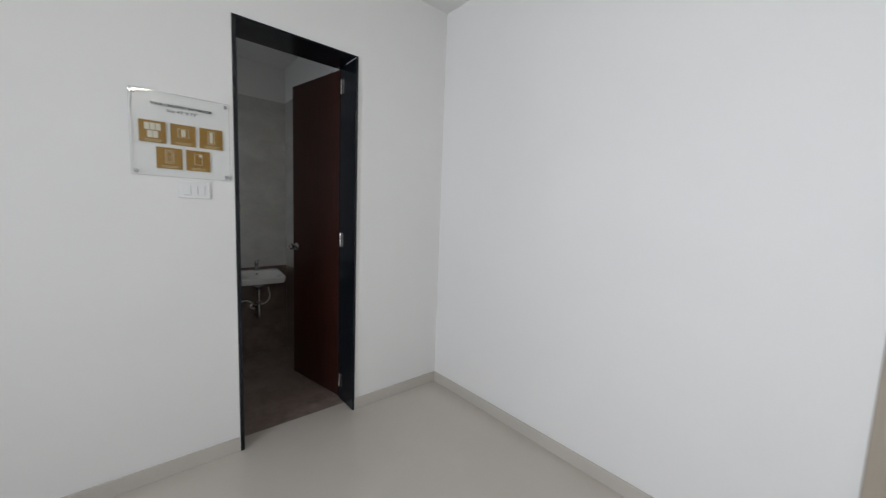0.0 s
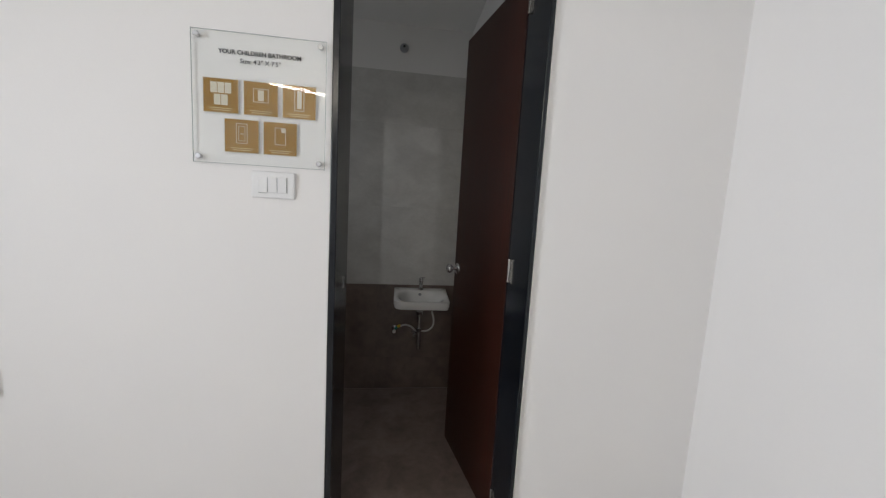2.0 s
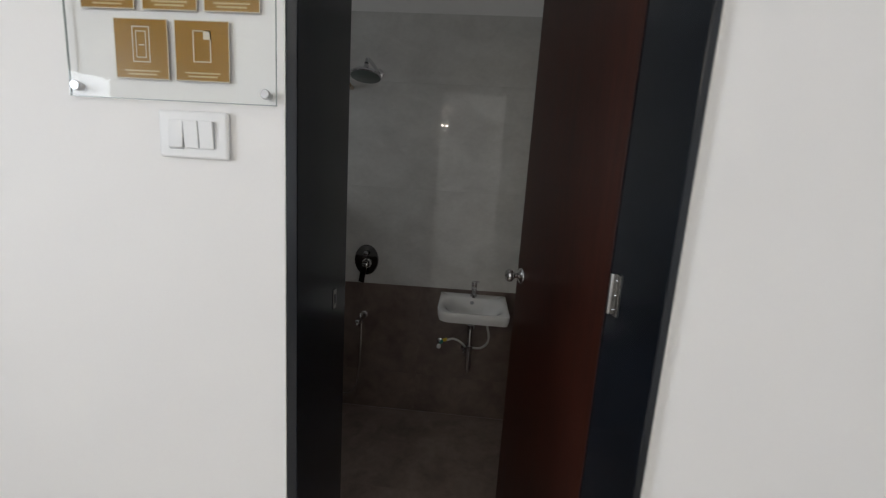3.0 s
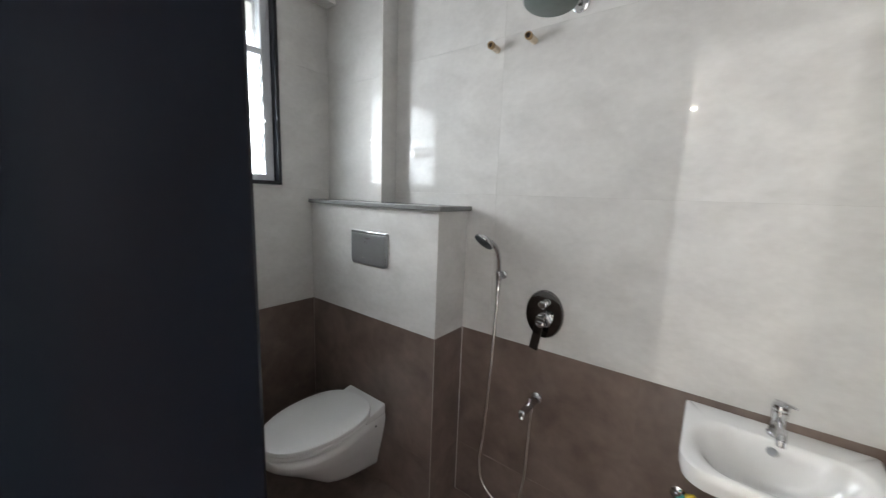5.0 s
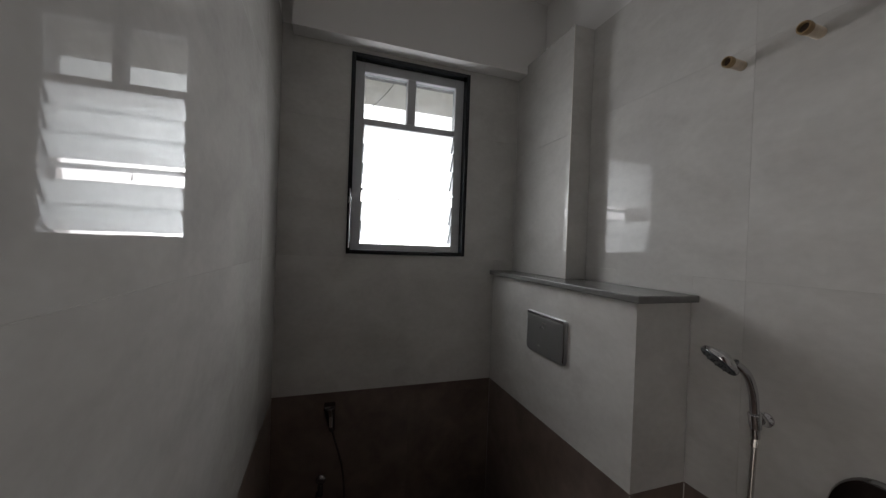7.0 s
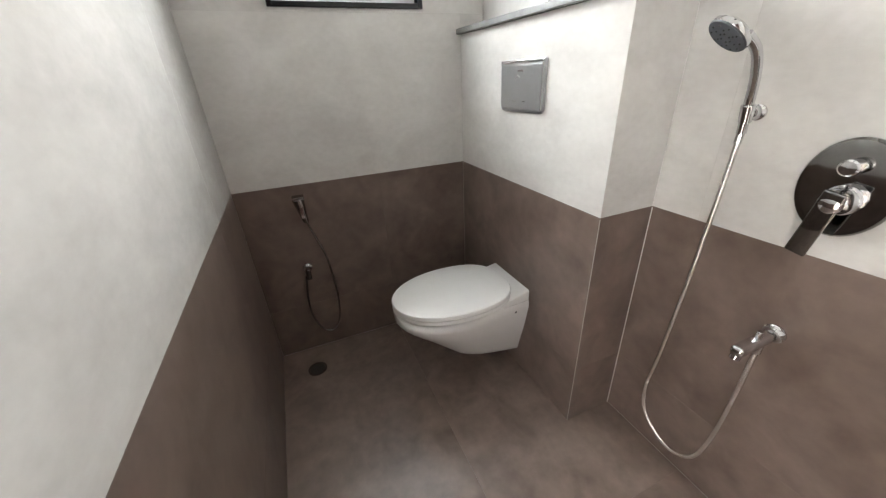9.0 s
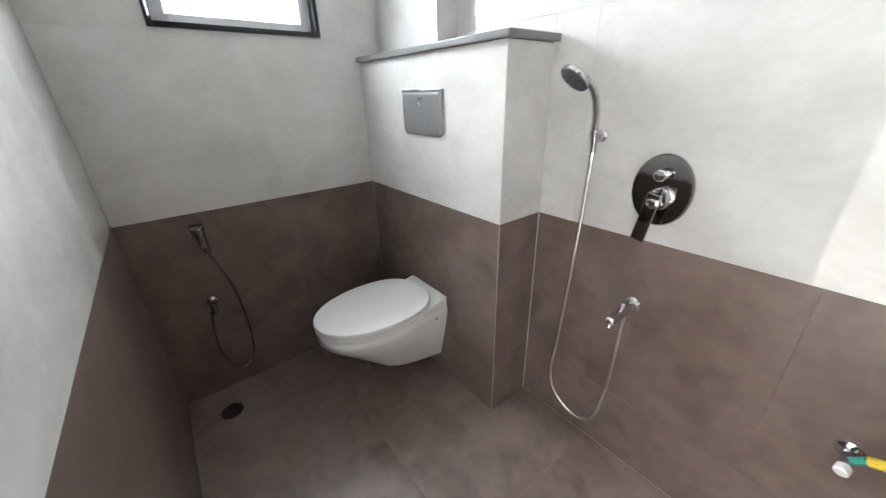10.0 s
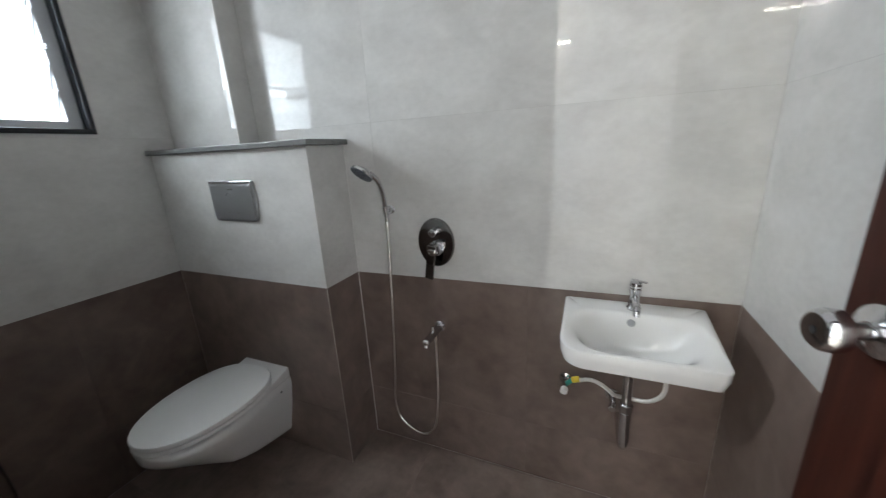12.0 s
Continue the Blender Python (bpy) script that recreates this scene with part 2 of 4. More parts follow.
def tube(points, r, steps=10, n=12, bm=None):
    """A round pipe or hose through the points, smoothly."""
    pts = [Vector(p) for p in points]
    ext = [2 * pts[0] - pts[1]] + pts + [2 * pts[-1] - pts[-2]]
    path = []
    for i in range(1, len(ext) - 2):
        p0, p1, p2, p3 = ext[i - 1:i + 3]
        for s in range(steps):
            t = s / steps
            path.append(0.5 * (2 * p1 + (p2 - p0) * t + (2 * p0 - 5 * p1 + 4 * p2 - p3) * t * t + (3 * p1 - p0 - 3 * p2 + p3) * t ** 3))
    path.append(pts[-1])
    own = bmesh.new()
    rings, side = [], None
    for i, p in enumerate(path):
        d = (path[min(i + 1, len(path) - 1)] - path[max(i - 1, 0)]).normalized()
        if side is None:
            side = d.orthogonal().normalized()
        side = (side - d * side.dot(d)).normalized()
        up = d.cross(side)
        rings.append([own.verts.new(p + r * (math.cos(2 * math.pi * k / n) * side + math.sin(2 * math.pi * k / n) * up)) for k in range(n)])
    skin(own, rings, True)
    return joined(bm, own)


def rounded(x0, x1, y0, y1, r, n=8):
    """The outline of a rectangle with corner radii (front left, front right, back right, back left)."""
    out = []
    r = [min(q, 0.499 * (x1 - x0), 0.499 * (y1 - y0)) for q in r]
    for (cx, cy, a, rad) in ((x0, y0, 180, r[0]), (x1, y0, 270, r[1]), (x1, y1, 0, r[2]), (x0, y1, 90, r[3])):
        sx, sy = (1 if cx == x0 else -1), (1 if cy == y0 else -1)
        for k in range(n + 1):
            t = radians(a + 90 * k / n)
            out.append((cx + sx * rad + rad * math.cos(t), cy + sy * rad + rad * math.sin(t)))
    return out


def ring(bm, outline, z):
    return [bm.verts.new((x, y, z)) for x, y in outline]


# ---- setting ----
# bathroom: x from XW to XE, y from YS to YN; bedroom: y below 0
XW, XE, YS, YN = -1.555, 0.69, 0.255, 1.488
DADO_Z, TILE_Z, BATH_CEIL, BED_CEIL = 0.848, 2.445, 2.77, 2.99
BOX_X, BOX_Y, BOX_Z = -0.668, 1.281, 1.385
PIL_X, PIL_Y = -1.120, 1.390
BX0, BX1, BY0 = -3.2, 1.466, -3.26
DOOR_X0, DOOR_X1, DOOR_Z = -0.014, 0.712, 2.442
TH = 0.008


def wall(name, pieces, mat, label, parent_kind="wall"):
    bm = None
    for p in pieces:
        bm = box(*p, bm=bm)
    return tagged(part(name, bm, mat), label, parent_kind, kind="structure")


WALL_DOOR = wall("wall_door", [(BX0 - 0.15, DOOR_X0, 0, YS - TH, 0, 3.1), (DOOR_X1, BX1 + 0.15, 0, YS - TH, 0, 3.1),
                               (DOOR_X0, DOOR_X1, 0, YS - TH, DOOR_Z, 3.1)], PAINT, "white painted wall round the bathroom doorway")
wall("wall_bedroom_east", [(BX1, BX1 + 0.15, -2.335, 0, 0, 3.1), (BX1, BX1 + 0.15, BY0, -3.2, 0, 3.1),
                                       (BX1, BX1 + 0.15, -3.2, -2.335, 2.4, 3.1)], PAINT, "plain white painted bedroom wall")
wall("wall_bedroom_south", [(BX0 - 0.15, BX1 + 0.15, BY0 - 0.15, BY0, 0, 3.1)], PAINT, "plain white painted bedroom wall behind the tube light")
wall("wall_bedroom_west", [(BX0 - 0.15, BX0, BY0, -2.9, 0, 3.1), (BX0 - 0.15, BX0, -1.4, 0, 0, 3.1),
                                     (BX0 - 0.15, BX0, -2.9, -1.4, 0, 0.9), (BX0 - 0.15, BX0, -2.9, -1.4, 2.35, 3.1)], PAINT, "white painted bedroom wall with a window opening")
WALL_BASIN = wall("wall_basin", [(XW - 0.2, XE + 0.2, YN + TH, YN + 0.16, -0.1, 3.0)], PAINT, "bathroom wall behind the wash basin, white paint above tiles")
WIN = (0.54, 1.112, 1.473, 2.378)
WALL_WIN = wall("wall_window", [(XW - 0.2, XW - TH, YS - 0.25, WIN[0], -0.1, 3.0), (XW - 0.2, XW - TH, WIN[1], YN + TH, -0.1, 3.0),
                                (XW - 0.2, XW - TH, WIN[0], WIN[1], -0.1, WIN[2]), (XW - 0.2, XW - TH, WIN[0], WIN[1], WIN[3], 3.0)],
                PAINT, "bathroom wall with the louvred window, white paint above tiles")
wall("beam_window", [(XW - 0.01, XW + 0.08, 0.297, YN + 0.002, 2.402, BATH_CEIL + 0.01)], PAINT, "white painted ceiling beam above the window", "beam")
WALL_BE = wall("wall_bathroom_east", [(XE + TH, XE + 0.2, YS - TH, YN + TH, -0.1, 3.0)], PAINT, "bathroom end wall beside the basin, white paint above tiles")
wall("ceiling_bathroom", [(XW - 0.2, XE + 0.2, YS - TH, YN + 0.16, BATH_CEIL, BATH_CEIL + 0.12)], CEIL, "plain white bathroom ceiling", "ceiling")
wall("ceiling_bedroom", [(BX0 - 0.15, BX1 + 0.15, BY0 - 0.15, YS - TH, BED_CEIL + 0.11, BED_CEIL + 0.2), (BX0, BX1, BY0, 0, BED_CEIL, BED_CEIL + 0.11)],
     CEIL, "plain white bedroom ceiling", "ceiling")
tagged(part("floor_bedroom", box(BX0 - 0.1, BX1 + 0.1, BY0 - 0.1, 0.125, -0.12, 0.0), BEDFLOOR), "glossy cream vitrified tile floor", "floor", kind="structure")
FLOOR_BATH = tagged(part("floor_bathroom", box(XW - 0.02, XE + 0.15, 0.125, YN + 0.02, -0.14, -0.012), GROUT_D),
                    "brown cement-look tiled bathroom floor", "floor", kind="structure")
CISTERN = tagged(part("wall_cistern_box", box(XW - TH, BOX_X - TH, BOX_Y + TH, YN + TH, 0, BOX_Z), GROUT_D),
                 "low boxed-out wall hiding the cistern, tiled", "wall", kind="structure")
PILASTER = tagged(part("wall_pilaster", box(XW - TH, PIL_X - TH, PIL_Y + TH, YN + TH, BOX_Z, TILE_Z), GROUT_L),
                  "tiled pipe casing in the corner above the shelf", "wall", kind="structure")
for nm, p in (("baseboard_door_wall_west", (BX0, DOOR_X0 - 0.001, -0.009, 0, 0, 0.085)), ("baseboard_door_wall_east", (DOOR_X1 + 0.001, BX1, -0.009, 0, 0, 0.085)),
              ("baseboard_east", (BX1 - 0.009, BX1, -2.335, -0.009, 0, 0.085)), ("baseboard_south", (BX0, BX1, BY0, BY0 + 0.009, 0, 0.085)),
              ("baseboard_west", (BX0, BX0 + 0.009, BY0 + 0.009, -0.009, 0, 0.085))):
    tagged(part(nm, box(*p, bevel=0.002, seg=1), SKIRT), "low cream tile skirting", "skirting", kind="structure")

# ground outside
tagged(part("ground", box(-400, 400, -400, 400, -9.2, -9.0), CONCRETE), "distant pale ground far below", "ground", kind="structure")
slab = thing("window_sunshade", (-2.1, 0.8, 2.42), "pale weathered plaster sunshade slab above the window", "sunshade", kind="structure")
part("slab", box(-2.45, XW - 0.2, -0.1, 1.9, 2.50, 2.60, bevel=0.006), WHITEWASH, slab)

# ---- doorway and door ----
DF = thing("door_frame", (0.35, 0.12, 0), "polished black granite lining of the bathroom doorway", "door frame", kind="structure")
GT = 0.016
GT2 = 0.022
LZ = DOOR_Z - 0.010
part("jamb", box(DOOR_X0, DOOR_X0 + GT2, -0.012, YS + 0.010, 0, LZ, bevel=0.0025), GRANITE, DF)
part("jamb", box(DOOR_X1 - GT, DOOR_X1, -0.012, YS + 0.004, 0, LZ, bevel=0.0025), GRANITE, DF)
part("lintel", box(DOOR_X0, DOOR_X1, -0.012, YS + 0.004, LZ, DOOR_Z, bevel=0.0025), GRANITE, DF)
part("seam", rod((DOOR_X1 - GT - 0.0004, -0.011, LZ - 0.0004), (DOOR_X1 - GT - 0.0004, 0.14, LZ - 0.0004), 0.0014, n=8), GROUT_W, DF, "white caulk seam in the corner of the lining")
for x in (DOOR_X0 - 0.003, DOOR_X1 + 0.0005):
    part("edge_filler", box(x, x + 0.0025, -0.0125, -0.002, 0, DOOR_Z), GROUT_W, DF, "thin white paint line along the granite edge")
strike = box(DOOR_X0 + GT2, DOOR_X0 + GT2 + 0.002, 0.174, 0.194, 1.130, 1.180, bevel=0.0008)
st = part("strike_plate", strike, DARKCHROME, DF, "steel strike plate")
part("latch_hole", box(DOOR_X0 + GT2 + 0.002, DOOR_X0 + GT2 + 0.0025, 0.179, 0.189, 1.143, 1.167), BLACKPL, st)

HX, HY = DOOR_X1 - GT - 0.003, 0.228
LEAF_M = Matrix.Translation((HX, HY, 0)) @ Matrix.Rotation(radians(180 - 78.4), 4, "Z")
LW, LT = 0.640, 0.034
DOOR = thing("bathroom_door", (HX, HY, 0.012), "red-brown wood-grain bathroom door standing open inwards", "door")
part("leaf", box(0.004, LW, -LT, 0, 0.012, DOOR_Z - GT - 0.006, bevel=0.002, m=LEAF_M), WOOD, DOOR)
for z in (0.155, 1.222, 2.295):
    h = part("hinge", box(0.0, 0.030, -LT - 0.0025, -LT, z - 0.05, z + 0.05, bevel=0.0008, m=LEAF_M), STEEL, DOOR, "steel butt hinge")
    part("hinge_plate", box(DOOR_X1 - GT - 0.003, DOOR_X1 - GT, 0.165, 0.2, z - 0.05, z + 0.05, bevel=0.0008), STEEL, h)
    part("knuckle", rod((HX - 0.004, HY - 0.030, z - 0.05), (HX - 0.004, HY - 0.030, z + 0.05), 0.006), STEEL, h)
    bmS = None
    for dz in (-0.035, 0.0, 0.035):
        bmS = rod((DOOR_X1 - GT - 0.0032, 0.182, z + dz), (DOOR_X1 - GT - 0.0045, 0.182, z + dz), 0.0035, bmS, 10)
    part("screws", bmS, CHROME, h)


def door_knob(side):
    """A round knob with its rose; side 1: the face towards the bedroom, -1: the other."""
    kx, kz = LW - 0.052, 1.12
    y0 = -LT if side < 0 else 0.0
    d = -1 if side < 0 else 1
    m = LEAF_M @ Matrix.Translation((kx, y0, kz)) @ Matrix.Rotation(radians(-90 * d), 4, "X")
    k = part("knob", lathe([(0.010, 0.006), (0.010, 0.03), (0.017, 0.036), (0.0255, 0.044), (0.0265, 0.054), (0.025, 0.062), (0.02, 0.067), (0.0, 0.068)], m, 32),
             CHROME, DOOR, "polished chrome door knob", smooth=True)
    part("rose", lathe([(0.033, 0.0), (0.033, 0.004), (0.030, 0.008), (0.016, 0.012), (0.012, 0.016)], m, 32), CHROME, k, smooth=True)
    part("keyhole", lathe([(0.005, 0.0682), (0.0, 0.0684)], m, 12), BLACKPL, k)


door_knob(-1)
door_knob(1)
part("latch", box(LW, LW + 0.0015, -LT + 0.006, -0.006, 1.06, 1.16, m=LEAF_M), STEEL, DOOR, "steel latch face plate")

# second door of the bedroom, at its edge
D2 = thing("door_frame", (BX1 + 0.07, -2.77, 0), "grey-brown door frame in the bedroom wall", "door frame", kind="structure")
part("jamb", box(BX1 - 0.012, BX1 + 0.152, -2.385, -2.335, 0, 2.4, bevel=0.004), TAN, D2)
part("jamb", box(BX1 - 0.012, BX1 + 0.152, -3.2, -3.15, 0, 2.4, bevel=0.004), TAN, D2)
part("head", box(BX1 - 0.012, BX1 + 0.152, -3.15, -2.385, 2.35, 2.4, bevel=0.004), TAN, D2)
D2L = thing("bedroom_door", (BX1 + 0.07, -2.77, 0.006), "cream laminate bedroom door, closed", "door")
part("leaf", box(BX1 + 0.04, BX1 + 0.075, -3.148, -2.387, 0.006, 2.347, bevel=0.002), TAN, D2L)
part("handle", tube([(BX1 + 0.04, -2.45, 1.05), (BX1 - 0.005, -2.45, 1.05), (BX1 - 0.012, -2.48, 1.05), (BX1 - 0.012, -2.56, 1.05)], 0.008), STEEL, D2L)

# bedroom window opposite, a sliding frame
W2 = thing("window_2", (BX0 - 0.08, -2.15, 0.9), "bright bedroom window in a grey aluminium frame", "window", kind="structure")
for a, b in ((-2.9, -2.86), (-2.17, -2.13), (-1.44, -1.4)):
    part("frame", box(BX0 - 0.09, BX0 - 0.05, a, b, 0.9, 2.35, bevel=0.003), ALU, W2)
for a, b in ((0.9, 0.94), (2.31, 2.35)):
    part("rail", box(BX0 - 0.088, BX0 - 0.052, -2.86, -1.44, a, b, bevel=0.003), ALU, W2)

# ---- bedroom things ----
TL = thing("tube_light", (-0.72, BY0, 2.735), "long white batten tube light, switched on", "tube light")
part("batten", box(-1.34, -0.11, BY0, BY0 + 0.03, 2.720, 2.750, bevel=0.006), WHITEPL, TL)
part("tube", rod((-1.31, BY0 + 0.045, 2.735), (-0.14, BY0 + 0.045, 2.735), 0.014, n=20), TUBE_GLOW, TL, "glowing LED tube")
for x in (-1.335, -0.14):
    part("end_cap", box(x, x + 0.025, BY0 + 0.028, BY0 + 0.062, 2.717, 2.753, bevel=0.004), WHITEPL, TL)

SX0, SX1, SZ0, SZ1 = -0.43, -0.03, 1.568, 1.965
SIGN = thing("information_sign", (-0.23, -0.012, SZ0), "clear acrylic sign board with gold squares on chrome stand-offs", "sign")
sheet = box(SX0, SX1, -0.0135, -0.0095, SZ0, SZ1)
bmesh.ops.subdivide_edges(sheet, edges=sheet.edges[:], cuts=15, use_grid_fill=True)
for v in sheet.verts:  # the sheet is sprung a little between its screws
    u = (v.co.x - (SX0 + SX1) / 2) / 0.2
    v.co.y += (0.011 * u * u - 0.005) * (v.co.z - (SZ0 + SZ1) / 2)
part("acrylic_panel", sheet, ACRYLIC, SIGN, "clear acrylic sheet", smooth=True)
for p in ((SX0 - 0.0009, SX0 - 0.0001, SZ0 - 0.0009, SZ1 + 0.0009), (SX1 + 0.0001, SX1 + 0.0009, SZ0 - 0.0009, SZ1 + 0.0009),
          (SX0, SX1, SZ0 - 0.0012, SZ0 - 0.0001), (SX0, SX1, SZ1 + 0.0001, SZ1 + 0.0009)):
    part("polished_edge", box(p[0], p[1], -0.0123, -0.0087, p[2], p[3]), ACRYLEDGE, SIGN, "greenish grey polished edge")
for x in (SX0 + 0.017, SX1 - 0.017):
    for z in (SZ0 + 0.017, SZ1 - 0.017):
        m = along((x, 0, z), (x, -1, z))
        part("stand_off", lathe([(0.007, 0.0), (0.007, 0.0135), (0.0088, 0.0137), (0.0088, 0.018), (0.0075, 0.0198), (0.0, 0.020)], m, 18), CHROME, SIGN,
             "chrome stand-off screw", smooth=True)


def lettering(text, x, y, z, size, mat, parent, name):
    c = bpy.data.curves.new(name, "FONT")
    c.body, c.size, c.align_x, c.align_y, c.extrude, c.offset = text, size, "CENTER", "CENTER", 0.0002, 0.00048 if text.isupper() else 0.00012
    tmp = bpy.data.objects.new("tmp", c)
    scene.collection.objects.link(tmp)
    me = bpy.data.meshes.new_from_object(tmp.evaluated_get(bpy.context.evaluated_depsgraph_get()))
    bpy.data.objects.remove(tmp)
    me.transform(pose(x, y, z, 90, 0, 0))
    me.materials.clear()
    me.materials.append(mat)
    ob = new(name, me)
    ob.parent = parent
    ob.matrix_parent_inverse = Matrix.Translation(parent.location).inverted()
    return ob


lettering("YOUR CHILDREN BATHROOM", -0.230, -0.0079, 1.908, 0.0180, INK, SIGN, "title")
lettering("Size: 4'3\" X 7'5\"", -0.230, -0.0079, 1.883, 0.0190, INK, SIGN, "size_line")


def outline_bars(x, z, w, h, t, y, bm):
    for p in ((x - w / 2, x + w / 2, z - h / 2, z - h / 2 + t), (x - w / 2, x + w / 2, z + h / 2 - t, z + h / 2),
              (x - w / 2, x - w / 2 + t, z - h / 2 + t, z + h / 2 - t), (x + w / 2 - t, x + w / 2, z - h / 2 + t, z + h / 2 - t)):
        bm = box(p[0], p[1], y, y + 0.0003, p[2], p[3], bm=bm)
    return bm


def gold_square(x, z, icon):
    s, y = 0.052, -0.0081
    sq = part("gold_square", box(x - s, x + s, y, y + 0.0006, z - s, z + s), GOLD, SIGN, "gold ochre square with a pale line drawing")
    part("border", outline_bars(x, z, 0.104, 0.104, 0.0014, y - 0.0004, None), PALE, sq)
    y -= 0.0004
    bm = None
    if icon == "tiles":
        for i in range(3):
            bm = box(x - 0.030 + i * 0.021, x - 0.011 + i * 0.021, y, y + 0.0003, z + 0.008, z + 0.040, bm=bm)
        for i in range(2):
            bm = box(x - 0.020 + i * 0.021, x - 0.001 + i * 0.021, y, y + 0.0003, z - 0.028, z + 0.004, bm=bm)
    elif icon == "heater":
        bm = outline_bars(x, z + 0.010, 0.046, 0.042, 0.0018, y, bm)
        bm = box(x - 0.009, x + 0.009, y, y + 0.0003, z - 0.006, z + 0.026, bm=bm)
    elif icon == "door":
        bm = outline_bars(x, z + 0.006, 0.030, 0.066, 0.0018, y, bm)
        bm = box(x - 0.007, x + 0.007, y, y + 0.0003, z - 0.020, z + 0.034, bm=bm)
    elif icon == "flush_door":
        bm = outline_bars(x, z + 0.008, 0.034, 0.062, 0.0018, y, bm)
        bm = outline_bars(x, z + 0.008, 0.020, 0.046, 0.0014, y, bm)
        bm = box(x - 0.004, x + 0.006, y, y + 0.0003, z + 0.006, z + 0.008, bm=bm)
    else:
        bm = outline_bars(x, z + 0.008, 0.034, 0.054, 0.0018, y, bm)
        bm = box(x + 0.003, x + 0.017, y, y + 0.0003, z + 0.020, z + 0.035, bm=bm)
    part("drawing", bm, PALE, sq, "pale line drawing")
    cap = box(x - 0.034, x + 0.034, y, y + 0.0003, z - 0.0390, z - 0.0365)
    cap = box(x - 0.028, x + 0.028, y, y + 0.0003, z - 0.0450, z - 0.0425, bm=cap)
    part("caption", cap, FAINT, sq)


for x, z, icon in ((-0.348, 1.775, "tiles"), (-0.229, 1.775, "heater"), (-0.112, 1.775, "door"), (-0.287, 1.656, "flush_door"), (-0.170, 1.656, "mirror")):
    gold_square(x, z, icon)

SW = thing("light_switch", (-0.195, 0, 1.47), "white three-way wall switch plate below the sign", "switch")
part("plate", box(-0.262, -0.127, -0.010, 0, 1.470, 1.556, bevel=0.004), WHITEPL, SW)
part("inner_frame", box(-0.240, -0.149, -0.0115, -0.010, 1.487, 1.539, bevel=0.0006), WHITEPL, SW)
for i, (a, b) in enumerate(((-0.239, -0.2115), (-0.2095, -0.182), (-0.1795, -0.152))):
    rk = box(a, b, -0.0145, -0.0112, 1.488, 1.538, bevel=0.0012)
    for v in rk.verts:
        if v.co.y < -0.012:
            v.co.y += (0.0016 if i == 0 else -0.0016) * (v.co.z - 1.513) / 0.025
    part("rocker", rk, WHITEPL, SW)
    # grey strip laid where the rocker casts its shadow
    part("shadow_gap", box(b + 0.0002, b + 0.0016, -0.0121, -0.0114, 1.489, 1.537), GREYPL_SHADOW, SW, "thin grey strip drawn as the shadow beside a rocker")
part("shadow_gap", box(-0.239, -0.2115, -0.0121, -0.0114, 1.4856, 1.487), GREYPL_SHADOW, SW, "thin grey strip drawn as the shadow beside a rocker")

SO = thing("wall_socket", (-1.11, 0, 0.787), "white wall socket with a switch", "socket")
part("plate", box(-1.185, -1.031, -0.010, 0, 0.787, 0.877, bevel=0.004), WHITEPL, SO)
part("rocker", box(-1.168, -1.140, -0.0135, -0.010, 0.808, 0.856, bevel=0.0012), WHITEPL, SO)
part("socket_face", box(-1.118, -1.052, -0.012, -0.010, 0.800, 0.864, bevel=0.0008), WHITEPL, SO)
for x, z, r in ((-1.085, 0.846, 0.0045), (-1.096, 0.821, 0.0035), (-1.074, 0.821, 0.0035)):
    part("pin_hole", rod((x, -0.0115, z), (x, -0.0124, z), r, n=12), BLACKPL, SO)
part("indicator", box(-1.129, -1.126, -0.0105, -0.010, 0.832, 0.846), INK, SO)

# ---- bathroom window ----
WY0, WY1, WZ0, WZ1 = WIN
W1 = thing("window_1", (XW, 0.826, WZ0), "louvred bathroom window with frosted glass blades, bright outside", "window", kind="structure")
g, d0, d1 = 0.018, XW - 0.20, XW + 0.010
for p in ((d0, d1, WY0, WY0 + g, WZ0, WZ1), (d0, d1, WY1 - g, WY1, WZ0, WZ1), (d0, d1, WY0 + g, WY1 - g, WZ0, WZ0 + g), (d0, d1, WY0 + g, WY1 - g, WZ1 - g, WZ1)):
    part("stone_lining", box(*p, bevel=0.002), GRANITE, W1, "black granite window lining")
fx0, fx1, f = XW - 0.075, XW - 0.03, 0.044
iy0, iy1, iz0, iz1 = WY0 + g, WY1 - g, WZ0 + g, WZ1 - g
ZT = 2.085
for p in ((fx0, fx1, iy0, iy0 + f, iz0, iz1), (fx0, fx1, iy1 - f, iy1, iz0, iz1), (fx0, fx1, iy0 + f, iy1 - f, iz0, iz0 + 0.030), (fx0, fx1, iy0 + f, iy1 - f, iz1 - f, iz1),
          (fx0, fx1, iy0 + f, iy1 - f, ZT - 0.016, ZT + 0.016)):
    part("aluminium_frame", box(*p, bevel=0.003), ALU, W1, "grey aluminium frame bar")
mid = (iy0 + iy1) / 2
part("mullion", box(fx0, fx1, mid - 0.02, mid + 0.02, ZT + 0.016, iz1 - f, bevel=0.003), ALU, W1, "grey aluminium mullion")
for a, b in ((iy0 + f, mid - 0.02), (mid + 0.02, iy1 - f)):
    pane = part("pane", box(fx0 + 0.018, fx0 + 0.022, a, b, ZT + 0.016, iz1 - f), DUSTY, W1, "dusty clear glass pane")
    pane.visible_shadow = False
pitch = (ZT - 0.016 - iz0 - 0.042) / 6
